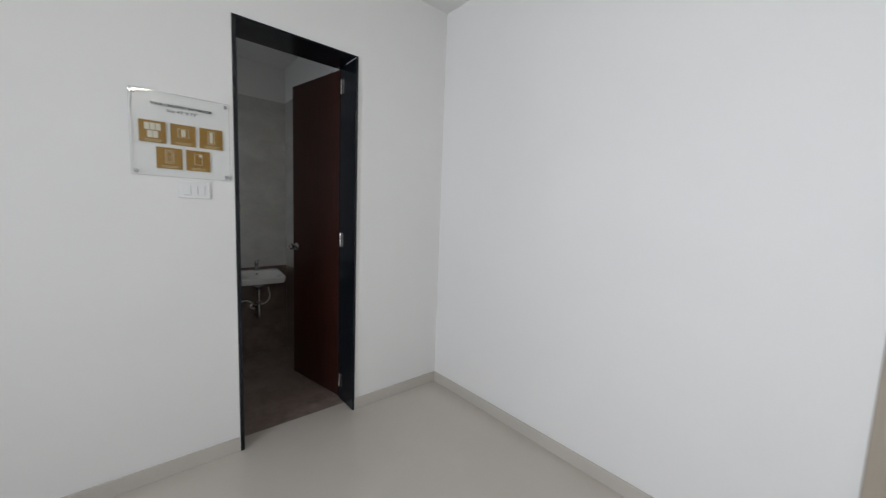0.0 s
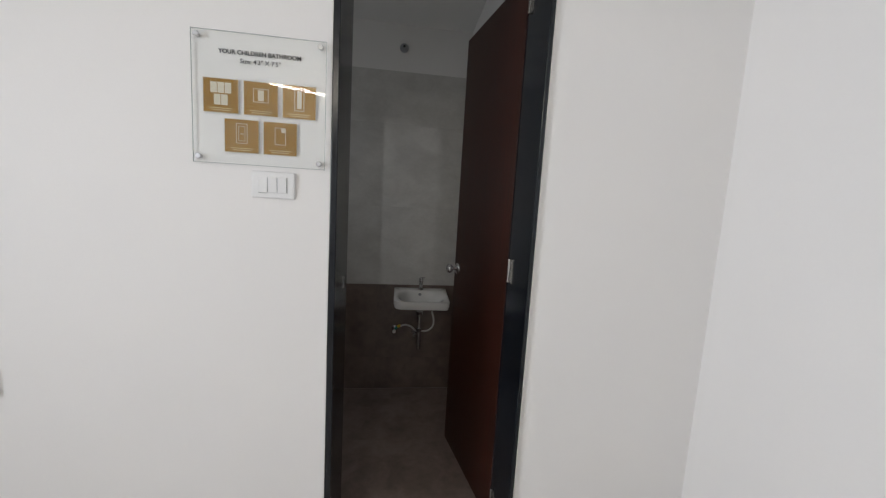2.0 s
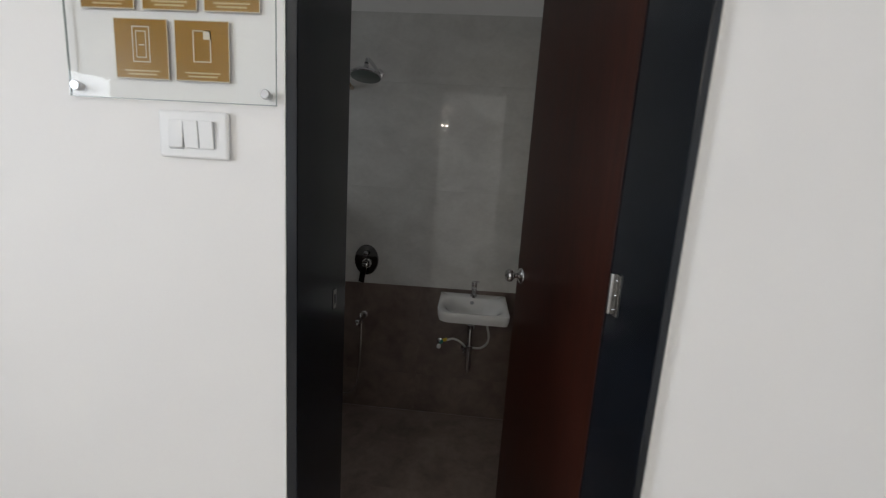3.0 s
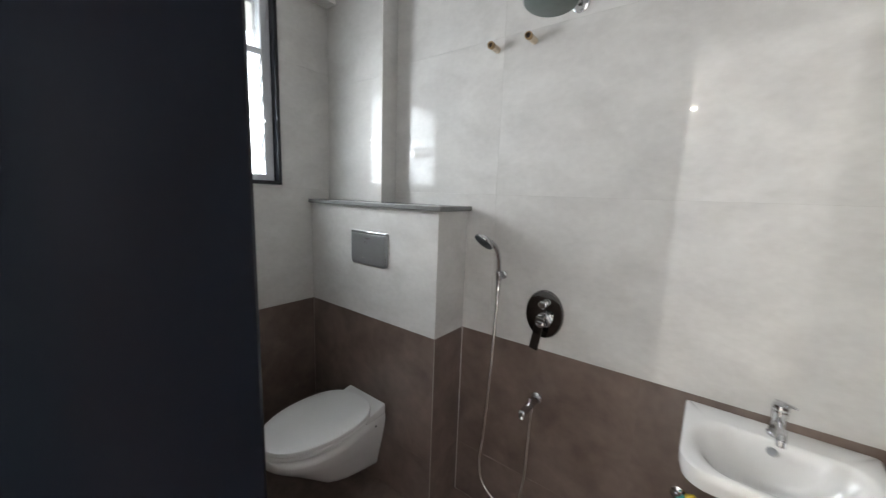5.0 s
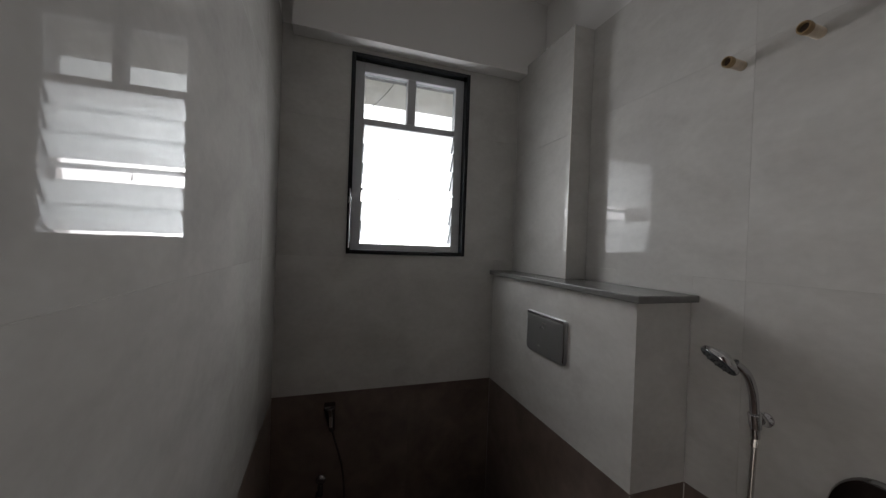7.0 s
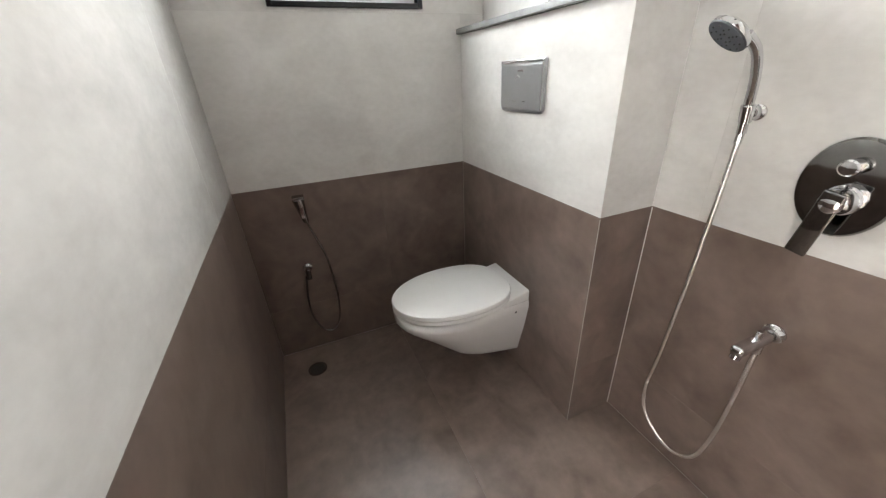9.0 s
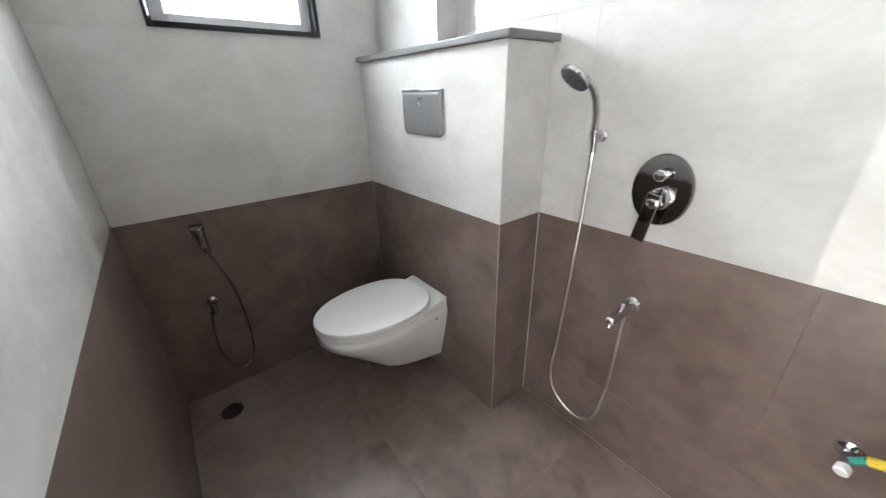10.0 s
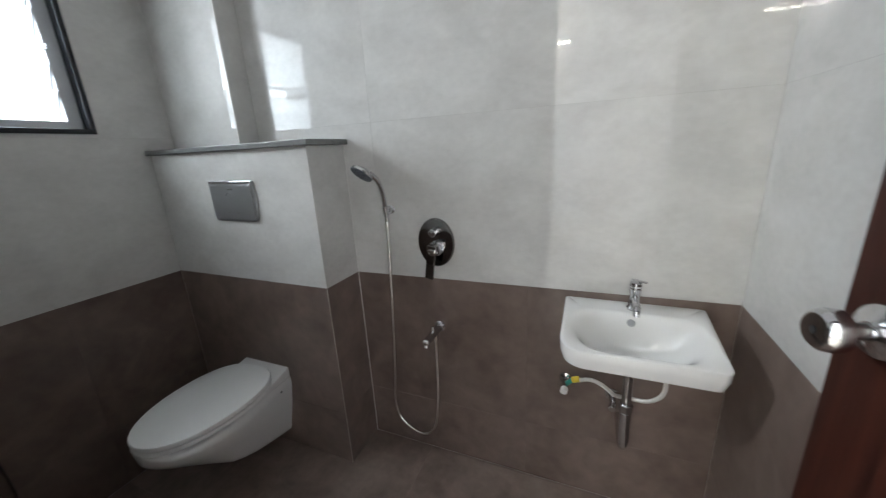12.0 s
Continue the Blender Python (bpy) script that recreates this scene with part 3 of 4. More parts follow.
for i in range(6):
    zc = iz0 + 0.046 + pitch * (i + 0.5) + (0.012 if i == 2 else 0.0)  # one blade lies flat open
    m = Matrix.Translation(((fx0 + fx1) / 2, 0, zc)) @ Matrix.Rotation(radians(90 if i == 2 else 27), 4, "Y")
    blade = part("louvre_blade", box(-0.0025, 0.0025, iy0 + f + 0.004, iy1 - f - 0.004, -0.052, 0.052, m=m), FROST, W1, "frosted glass louvre blade")
    blade.visible_shadow = False
    for y in (iy0 + f, iy1 - f - 0.006):
        part("blade_clip", box(-0.006, 0.007, y, y + 0.006, -0.050, 0.050, bevel=0.001, m=m), ALU, blade, "aluminium blade clip")
# added chrome rod that stands for the bright highlight on the granite lining's edge
glint = rod((XW + 0.020, WY0 + 0.010, 1.500), (XW + 0.020, WY0 + 0.010, 1.765), 0.0032, n=10)
glint = rod((XW + 0.020, WY0 + 0.010, 1.700), (XW + 0.020, WY0 + 0.010, 1.728), 0.0065, bm=glint, n=12)
for z in (1.512, 1.752):
    glint = rod((XW + 0.008, WY0 + 0.010, z), (XW + 0.021, WY0 + 0.010, z), 0.003, bm=glint, n=8)
part("louvre_rod", glint, CHROME, W1, "thin shiny rod added as the highlight on the lining's edge", smooth=True)
ZG = iz0 + 0.046 + pitch * 3
GR = thing("hanging_wire", (XW - 0.055, 0.782, ZG - 0.07), "bent dark wire hanging below an open louvre blade", "wire")
part("wire", tube([(XW - 0.062, 0.86, ZG - 0.012), (XW - 0.060, 0.80, ZG - 0.012), (XW - 0.058, 0.784, ZG - 0.018), (XW - 0.056, 0.782, ZG - 0.05), (XW - 0.055, 0.784, ZG - 0.07)], 0.0014, n=8), GRILLE, GR)
part("knot", lathe([(0.001, -0.006), (0.0032, -0.002), (0.0032, 0.002), (0.001, 0.006)], pose(XW - 0.055, 0.783, ZG - 0.066), 10), GRILLE, GR)
# slack cable that crosses the panes
cable = thing("loose_cable", (XW - 0.09, 0.70, 2.13), "thin dark cable hanging behind the upper pane", "cable")
part("wire", tube([(XW - 0.10, 0.58, 2.14), (XW - 0.10, 0.66, 2.20), (XW - 0.10, 0.74, 2.30), (XW - 0.10, 0.76, 2.345)], 0.0016), GRILLE, cable)

# added emissive panel; its glow stands in for the blown-out view outside
tagged(part("backdrop", box(-14.0, -13.9, -9.0, 11.0, -0.6, 9.0), glowing("glowing_white_outside", (0.95, 0.97, 1.0), 2.0)), "glowing panel added for the bright white view outside the window", "backdrop", kind="structure")

# ---- shelf over the cistern ----
SHELF = thing("ledge_shelf", (-1.1, 1.37, BOX_Z), "grey stone slab capping the cistern wall", "shelf")
part("slab", box(XW, BOX_X + 0.024, BOX_Y - 0.022, YN, BOX_Z + 0.0005, BOX_Z + 0.021, bevel=0.003), SHELFSTONE, SHELF)

# ---- toilet ----
WCX = -1.09
WC = thing("wall_hung_toilet", (WCX, BOX_Y, 0.10), "white ceramic wall-hung toilet with its lid closed", "toilet")


def toilet():
    stations = ((1.281, 0.134, 0.070), (1.24, 0.136, 0.077), (1.17, 0.146, 0.094), (1.09, 0.160, 0.118), (1.03, 0.169, 0.143), (0.985, 0.172, 0.166), (0.96, 0.173, 0.186),
                (0.91, 0.171, 0.228), (0.86, 0.162, 0.266), (0.82, 0.147, 0.296), (0.79, 0.126, 0.320), (0.768, 0.098, 0.340), (0.754, 0.062, 0.356), (0.748, 0.03, 0.368))
    bm, rings, n = bmesh.new(), [], 32
    top = 0.412
    for i, (y, w, b) in enumerate(stations):
        r = []
        low_e = 2.0 / max(2.2, 8.0 - 0.7 * i)
        mid_z, hz = (top + b) / 2, (top - b) / 2
        for k in range(n):
            a = 2 * math.pi * k / n
            c, s = math.cos(a), math.sin(a)
            e = low_e if s < 0 else 2.0 / (8.0 - 0.3 * i)
            px = math.copysign(abs(c) ** e, c)
            pz = math.copysign(abs(s) ** e, s)
            u = min(1.0, max(0.0, (0.80 - pz) / 1.80))
            narrow = 1.0 - 0.42 * u * u * (3 - 2 * u)
            r.append(bm.verts.new((WCX + w * px * narrow, y, mid_z + hz * pz)))
        rings.append(r)
    skin(bm, rings, True)
    part("bowl", bm, CERAMIC, WC, smooth=True)
    deck = box(WCX - 0.1335, WCX + 0.1335, 1.150, BOX_Y, 0.385, 0.438, bevel=0.008, seg=4)
    for v in deck.verts:
        if v.co.y < 1.2:
            v.co.z = min(v.co.z, 0.411)
            v.co.x = WCX + (v.co.x - WCX) * 1.05
    part("rear_deck", deck, CERAMIC, WC, smooth=True)

    def egg(y0, y1, w, n=44):
        cy, out = y0 + (y1 - y0) * 0.54, []
        for k in range(n):
            a = 2 * math.pi * k / n
            s = math.sin(a)
            e = 0.84 if s > 0 else 1.0
            ry = (y1 - cy) if s > 0 else (cy - y0)
            out.append((WCX + w * math.copysign(abs(math.cos(a)) ** (0.74 if s > 0 else 0.95), math.cos(a)), cy + ry * math.copysign(abs(s) ** e, s)))
        return out

    for nm, z0, z1, grow, mat in (("seat", 0.4125, 0.4312, 0.001, SEAT), ("lid", 0.4322, 0.453, 0.002, SEAT)):
        bm, rings = bmesh.new(), []
        for z, inset in ((z0, 0.006), (z0 + 0.004, 0.0), (z1 - 0.006, 0.0), (z1 - 0.0015, 0.003), (z1, 0.008), (z1 + 0.001, 0.07), (z1 + 0.0012, 0.15)):
            rings.append(ring(bm, egg(0.745 - grow + inset, 1.229 + grow - inset, 0.177 + grow - inset), z))
        skin(bm, rings, True)
        part(nm, bm, mat, WC, "closed white plastic lid" if nm == "lid" else "", smooth=True)
    for x in (-0.137, 0.136):
        part("side_fixing_hole", rod((WCX + x, 1.215, 0.352), (WCX + x + 0.002, 1.215, 0.352), 0.0055, n=14), BLACKPL, WC, "dark side fixing hole")


toilet()

FP = thing("flush_plate", (-1.076, BOX_Y, 1.108), "satin grey dual flush plate on the cistern wall", "flush plate")
bm = bmesh.new()
rings = []
for y, inset in ((BOX_Y, 0.0), (BOX_Y - 0.007, 0.0), (BOX_Y - 0.010, 0.003), (BOX_Y - 0.0105, 0.008)):
    o = rounded(-1.206 + inset, -0.955 - inset, 1.106 + inset, 1.270 - inset, (0.022, 0.022, 0.008, 0.008))
    rings.append([bm.verts.new((x, y, z)) for x, z in o])
skin(bm, rings, True)
part("plate", bm, SATIN, FP, smooth=True)
part("chrome_rim", box(-1.199, -0.962, BOX_Y - 0.013, BOX_Y - 0.009, 1.259, 1.268, bevel=0.0018), CHROME, FP, "chrome top rim")
part("button", box(-1.195, -0.966, BOX_Y - 0.0122, BOX_Y - 0.0100, 1.116, 1.254, bevel=0.0012), SATIN, FP)
part("mark", box(-1.096, -1.064, BOX_Y - 0.0128, BOX_Y - 0.0120, 1.233, 1.238), CHROME, FP)
part("side_rim", box(-0.966, -0.960, BOX_Y - 0.0125, BOX_Y - 0.009, 1.118, 1.258, bevel=0.0018), CHROME, FP, "chrome side rim")
part("press_mark", tube([(-1.108, BOX_Y - 0.0122, 1.212), (-1.094, BOX_Y - 0.0122, 1.222), (-1.080, BOX_Y - 0.0122, 1.212)], 0.0015, n=6), CHROME, FP)
for x in (-1.120, -1.062):
    part("press_mark", box(x, x + 0.016, BOX_Y - 0.0126, BOX_Y - 0.0120, 1.140, 1.1425), CHROME, FP)

# ---- hand shower ----
HS = thing("hand_shower", (-0.475, YN, 1.128), "chrome hand shower on a wall bracket with a hose", "shower")
part("bracket_rose", lathe([(0.017, 0.0), (0.017, 0.005), (0.012, 0.010), (0.009, 0.020)], along((-0.472, YN, 1.128), (-0.472, YN - 1, 1.128)), 24), CHROME, HS, smooth=True)
part("bracket_cup", rod((-0.478, YN - 0.029, 1.108), (-0.477, YN - 0.036, 1.146), 0.0125, n=20, r2=0.0140), CHROME, HS, smooth=True)
part("handle", tube([(-0.479, YN - 0.027, 1.085), (-0.477, YN - 0.037, 1.150), (-0.468, YN - 0.062, 1.205), (-0.462, YN - 0.096, 1.250), (-0.469, YN - 0.128, 1.278)], 0.0098, n=16),
     CHROME, HS, smooth=True)
hm = along((-0.484, YN - 0.146, 1.287), (-0.502, YN - 0.184, 1.241))
hd = part("head", lathe([(0.012, -0.012), (0.028, -0.005), (0.0405, 0.004), (0.0420, 0.010), (0.0412, 0.014)], hm, 30), CHROME, HS, "chrome spray head", smooth=True)
part("spray_face", lathe([(0.0412, 0.014), (0.0395, 0.0165), (0.0, 0.0180)], hm, 30), FACEGREY, hd, "dark grey rubber spray face", smooth=True)
bm = None
for k in range(22):
    rr = 0.011 if k < 6 else 0.021 if k < 12 else 0.031
    a = 2 * math.pi * k / (6 if k < 12 else 10)
    p = hm @ Vector((rr * math.cos(a), rr * math.sin(a), 0.0178))
    q = hm @ Vector((rr * math.cos(a), rr * math.sin(a), 0.0200))
    bm = rod(p, q, 0.0017, bm, 6)
part("nozzles", bm, BLACKPL, hd)
part("hose", tube([(-0.479, YN - 0.027, 1.088), (-0.480, YN - 0.030, 1.00), (-0.484, YN - 0.042, 0.70), (-0.500, YN - 0.045, 0.40), (-0.511, YN - 0.047, 0.265), (-0.490, YN - 0.05, 0.175),
                   (-0.430, YN - 0.05, 0.120), (-0.370, YN - 0.05, 0.112), (-0.318, YN - 0.05, 0.165), (-0.297, YN - 0.048, 0.29), (-0.291, YN - 0.046, 0.45), (-0.290, YN - 0.045, 0.605)],
                  0.0065, n=10), HOSES, HS, "steel spiral hose", smooth=True)
part("hose_nut", rod((-0.479, YN - 0.027, 1.09), (-0.480, YN - 0.028, 1.062), 0.0082, n=12), HOSES, HS)

# ---- diverter ----
DV = thing("shower_mixer", (-0.28, YN, 1.0), "chrome oval wall mixer with a lever handle", "mixer")


def oval(w, h, y, bm, n=44):
    return [bm.verts.new((-0.282 + w * math.cos(2 * math.pi * k / n), y, 1.002 + h * math.sin(2 * math.pi * k / n))) for k in range(n)]


bm = bmesh.new()
skin(bm, [oval(0.0755, 0.0965, YN, bm), oval(0.0755, 0.0965, YN - 0.008, bm), oval(0.072, 0.0925, YN - 0.013, bm), oval(0.060, 0.08, YN - 0.0145, bm)], True)
part("cover_plate", bm, DARKREFLCHROME, DV, "chrome oval plate with dark reflections put into its colour", smooth=True)
part("body", lathe([(0.029, 0.012), (0.029, 0.028), (0.023, 0.034), (0.020, 0.055), (0.020, 0.068), (0.014, 0.073), (0.0, 0.074)], along((-0.274, YN, 0.985), (-0.274, YN - 1, 0.985)), 28), CHROME, DV, smooth=True)
za = (Vector((-0.299, YN - 0.050, 0.872)) - Vector((-0.274, YN - 0.068, 0.992))).normalized()
xa = (Vector((1, 0, 0)) - za * za.x).normalized()
lm = Matrix.Translation((-0.274, YN - 0.068, 0.992)) @ Matrix((xa, za.cross(xa), za)).transposed().to_4x4()
part("lever", box(-0.0175, 0.0175, -0.005, 0.005, -0.016, 0.128, bevel=0.003, seg=3, m=lm), DARKREFLCHROME, DV, "flat chrome lever with dark reflections put into its colour", smooth=True)
part("diverter_knob", lathe([(0.013, 0.012), (0.013, 0.028), (0.0155, 0.030), (0.0155, 0.046), (0.0125, 0.049), (0.0, 0.050)], along((-0.279, YN, 1.048), (-0.279, YN - 1, 1.048)), 24), CHROME, DV, smooth=True)

# ---- bath spout ----
SP = thing("wall_spout", (-0.287, YN, 0.64), "chrome wall spout with a hose outlet", "tap")
part("rose", lathe([(0.0235, 0.0), (0.0235, 0.005), (0.018, 0.010), (0.014, 0.02)], along((-0.287, YN, 0.642), (-0.287, YN - 1, 0.642)), 28), CHROME, SP, smooth=True)
part("body", box(-0.302, -0.274, YN - 0.148, YN - 0.012, 0.628, 0.654, bevel=0.009, seg=3), CHROME, SP, smooth=True)
part("outlet", rod((-0.288, YN - 0.136, 0.634), (-0.288, YN - 0.141, 0.619), 0.0110, n=18), CHROME, SP, smooth=True)
part("hose_union", rod((-0.290, YN - 0.045, 0.632), (-0.290, YN - 0.045, 0.598), 0.0105, n=16), CHROME, SP)
part("button", rod((-0.288, YN - 0.07, 0.652), (-0.288, YN - 0.07, 0.672), 0.007, n=14), CHROME, SP)

# ---- overhead shower and pipe stubs ----
OS = thing("overhead_shower", (-0.25, YN, 2.12), "round chrome overhead shower on a wall arm", "shower")
part("rose", lathe([(0.028, 0.0), (0.028, 0.004), (0.018, 0.010)], along((-0.245, YN, 2.11), (-0.245, YN - 1, 2.11)), 24), CHROME, OS, smooth=True)
part("arm", tube([(-0.245, YN - 0.002, 2.11), (-0.245, YN - 0.12, 2.115), (-0.245, YN - 0.225, 2.108), (-0.245, YN - 0.254, 2.078)], 0.0105, n=14), CHROME, OS, smooth=True)
om = along((-0.245, YN - 0.255, 2.072), (-0.243, YN - 0.275, 1.90))
hd = part("head", lathe([(0.012, 0.0), (0.016, 0.022), (0.024, 0.034), (0.072, 0.046), (0.080, 0.052), (0.080, 0.060), (0.076, 0.063)], om, 40), CHROME, OS, "chrome shower head", smooth=True)
part("nozzle_face", lathe([(0.0765, 0.0625), (0.074, 0.0645), (0.0, 0.066)], om, 40), HEADGREY, hd, "grey-green rubber nozzle face", smooth=True)
for x in (-0.560, -0.405):
    PSB = thing("pipe_stub", (x, YN, 2.028), "capped cream pipe stub meant for a water heater", "pipe", group="pipe stubs")
    part("pipe", rod((x, YN + 0.004, 2.028), (x - 0.002, YN - 0.046, 2.030), 0.0122, n=18), CREAM, PSB, smooth=True)
    end = along((x - 0.002, YN - 0.046, 2.030), (x - 0.003, YN - 1, 2.030))
    plug = part("plug", lathe([(0.0135, -0.004), (0.0142, 0.000), (0.0142, 0.009), (0.0130, 0.012), (0.0105, 0.0122), (0.0100, 0.004), (0.0, 0.004)], end, 18), BRASS, PSB, "yellow-brown thread plug", smooth=True)
    part("bore", lathe([(0.0098, 0.0044), (0.0, 0.0046)], end, 14), RUST, plug, "dark brown bore")
EV = thing("pipe_sleeve", (0.20, YN + TH, 2.61), "grey pipe sleeve with a dark bore high on the wall", "pipe")
part("collar", lathe([(0.032, 0.0), (0.030, 0.012), (0.022, 0.03), (0.019, 0.034)], along((0.20, YN + TH, 2.61), (0.20, YN - 1, 2.61)), 24), GREYPL_SHADOW, EV, smooth=True)
part("bore", lathe([(0.018, 0.0335), (0.0, 0.0345)], along((0.20, YN + TH, 2.61), (0.20, YN - 1, 2.61)), 20), BLACKPL, EV)

# ---- wash basin ----
BA = thing("wash_basin", (0.40, YN, 0.70), "white ceramic wall-hung wash basin", "basin")
AX0, AX1, AY0, AZ = 0.200, 0.606, 1.205, 0.834


def basin():
    bm, rings = bmesh.new(), []
    ci = (0.062, 0.022, 0.004, 0.004)
    for z, ins, fr in ((AZ - 0.140, 0.165, 0.115), (AZ - 0.135, 0.150, 0.105), (AZ - 0.114, 0.105, 0.075), (AZ - 0.106, 0.030, 0.026), (AZ - 0.096, 0.008, 0.007), (AZ - 0.05, 0.001, 0.001),
                       (AZ - 0.006, 0.0, 0.0), (AZ - 0.0015, 0.002, 0.0015), (AZ, 0.006, 0.005)):
        rings.append(ring(bm, rounded(AX0 + ins, AX1 - ins, AY0 + fr, YN - 0.001, [c + ins * 0.4 for c in ci]), z))
    inner = (0.085, 0.070, 0.085, 0.085)
    for z, ins in ((AZ - 0.0005, 0.0), (AZ - 0.003, 0.010), (AZ - 0.010, 0.021), (AZ - 0.026, 0.034), (AZ - 0.050, 0.048), (AZ - 0.076, 0.063), (AZ - 0.100, 0.083), (AZ - 0.114, 0.106), (AZ - 0.120, 0.130)):
        rings.append(ring(bm, rounded(AX0 + 0.010 + ins, AX1 - 0.010 - ins, AY0 + 0.009 + ins * 0.55, YN - 0.075 - ins * 0.30, [c + ins * 0.2 for c in inner]), z))
    for v in bm.verts:  # the rim falls towards the front, the bowl's floor stays level
        up = min(1.0, max(0.0, (v.co.z - (AZ - 0.100)) / 0.100))
        v.co.z -= 0.040 * up * min(1.0, max(0.0, (YN - 0.085 - v.co.y) / (YN - 0.085 - AY0)))
    skin(bm, rings, True)
    part("bowl", bm, CERAMIC, BA, smooth=True)
    part("overflow", lathe([(0.012, 0.0), (0.012, 0.003), (0.0085, 0.004)], along((0.397, YN - 0.0915, AZ - 0.030), (0.397, YN - 0.15, AZ + 0.04)), 20), SATIN, BA, "chrome overflow ring")
    part("overflow_hole", lathe([(0.0085, 0.004), (0.0, 0.0042)], along((0.397, YN - 0.0915, AZ - 0.030), (0.397, YN - 0.15, AZ + 0.04)), 16), GREYPL_SHADOW, BA)
    part("waste", lathe([(0.024, 0.0), (0.022, 0.003), (0.015, 0.003), (0.014, 0.0), (0.0, 0.0)], pose(0.403, 1.320, AZ - 0.1195), 24), CHROME, BA, "chrome waste fitting")


basin()
TP = thing("basin_tap", (0.405, 1.440, AZ), "chrome single-lever basin tap", "tap")
part("body", lathe([(0.024, 0.0), (0.024, 0.006), (0.019, 0.012), (0.0175, 0.060), (0.020, 0.075), (0.0195, 0.086)], pose(0.405, 1.440, AZ), 28), CHROME, TP, smooth=True)
part("spout", tube([(0.405, 1.440, AZ + 0.040), (0.404, 1.405, AZ + 0.048), (0.403, 1.360, AZ + 0.042), (0.403, 1.342, AZ + 0.030)], 0.0125, n=16), CHROME, TP, smooth=True)
part("aerator", rod((0.403, 1.343, AZ + 0.036), (0.403, 1.340, AZ + 0.016), 0.0115, n=16), CHROME, TP)
part("cap", lathe([(0.0195, 0.086), (0.021, 0.092), (0.019, 0.104), (0.010, 0.110), (0.0, 0.111)], pose(0.405, 1.440, AZ), 28), CHROME, TP, smooth=True)
part("lever", box(-0.007, 0.007, -0.060, 0.012, 0.102, 0.110, bevel=0.003, m=Matrix.Translation((0.405, 1.440, AZ)) @ Matrix.Rotation(radians(-12), 4, "X") @ Matrix.Rotation(radians(28), 4, "Z")), CHROME, TP, smooth=True)

TRAP = thing("waste_trap", (0.40, 1.33, 0.385), "chrome waste pipe below the basin", "pipe")
part("tailpiece", rod((0.396, 1.325, 0.700), (0.398, 1.328, 0.548), 0.0140, n=18), CHROME, TRAP, smooth=True)
part("nut", rod((0.396, 1.325, 0.696), (0.396, 1.325, 0.668), 0.024, n=8), CHROME, TRAP)
part("nut", rod((0.398, 1.328, 0.566), (0.398, 1.328, 0.536), 0.0205, n=8), CHROME, TRAP)
part("lower_pipe", rod((0.398, 1.328, 0.538), (0.400, 1.330, 0.425), 0.0175, n=18), CHROME, TRAP, smooth=True)
part("elbow", tube([(0.400, 1.330, 0.432), (0.400, 1.336, 0.404), (0.400, 1.365, 0.390), (0.400, 1.470, 0.390), (0.400, YN, 0.390)], 0.0150, n=14), CHROME, TRAP, smooth=True)


def angle_valve(name, x, z, hose, tape):
    av = thing(name, (x, YN, z), "angle valve with a white braided hose" + (" and yellow tape" if tape else ""), "valve", group="angle valves")
    part("rose", lathe([(0.024, 0.0), (0.023, 0.004), (0.013, 0.009)], along((x, YN, z), (x, YN - 1, z)), 22), CHROME, av, smooth=True)
    part("body", rod((x, YN - 0.006, z), (x, YN - 0.062, z), 0.0105, n=16), CHROME, av, smooth=True)
    part("handle", rod((x - 0.001, YN - 0.058, z - 0.002), (x - 0.004, YN - 0.078, z - 0.006), 0.0125, n=14), WHITEPL if tape else CHROME, av, smooth=True)
    part("outlet", rod((x, YN - 0.040, z), (x + (0.022 if tape else 0), YN - 0.042, z + 0.026), 0.0085, n=14), TAPEG if tape else CHROME, av, "green thread tape" if tape else "")
    if tape:
        part("tape", rod((x + 0.022, YN - 0.042, z + 0.026), (x + 0.046, YN - 0.044, z + 0.037), 0.0105, n=12), TAPEY, av, "yellow tape")
    part("hose", tube(hose, 0.0068, n=10), HOSEW, av, "white braided hose", smooth=True)


angle_valve("angle_valve", 0.215, 0.504, [(0.258, YN - 0.044, 0.534), (0.295, YN - 0.05, 0.549), (0.330, YN - 0.055, 0.543), (0.358, YN - 0.06, 0.526), (0.374, YN - 0.05, 0.506)], True)
angle_valve("angle_valve", 0.372, 0.474, [(0.372, YN - 0.041, 0.500), (0.392, YN - 0.035, 0.494), (0.43, YN - 0.035, 0.494), (0.475, YN - 0.045, 0.503), (0.510, YN - 0.055, 0.540), (0.517, YN - 0.06, 0.59), (0.500, YN - 0.07, 0.665)], False)

# ---- health faucet ----
HF = thing("health_faucet", (XW, 0.47, 0.43), "chrome toilet spray on a wall hook with its hose", "spray")
part("hook", box(XW, XW + 0.048, 0.470, 0.518, 0.786, 0.806, bevel=0.004), DARKCHROME, HF)
part("spray_body", rod((XW + 0.040, 0.492, 0.800), (XW + 0.030, 0.506, 0.690), 0.0235, n=16, r2=0.0115), DARKCHROME, HF, smooth=True)
part("trigger", box(XW + 0.048, XW + 0.056, 0.490, 0.506, 0.715, 0.780, bevel=0.003), CHROME, HF)
part("valve_rose", lathe([(0.022, 0.0), (0.021, 0.004), (0.012, 0.010)], along((XW, 0.465, 0.460), (XW + 1, 0.465, 0.460)), 22), CHROME, HF, smooth=True)
part("valve_body", rod((XW + 0.006, 0.465, 0.460), (XW + 0.060, 0.465, 0.458), 0.012, n=16), CHROME, HF, smooth=True)
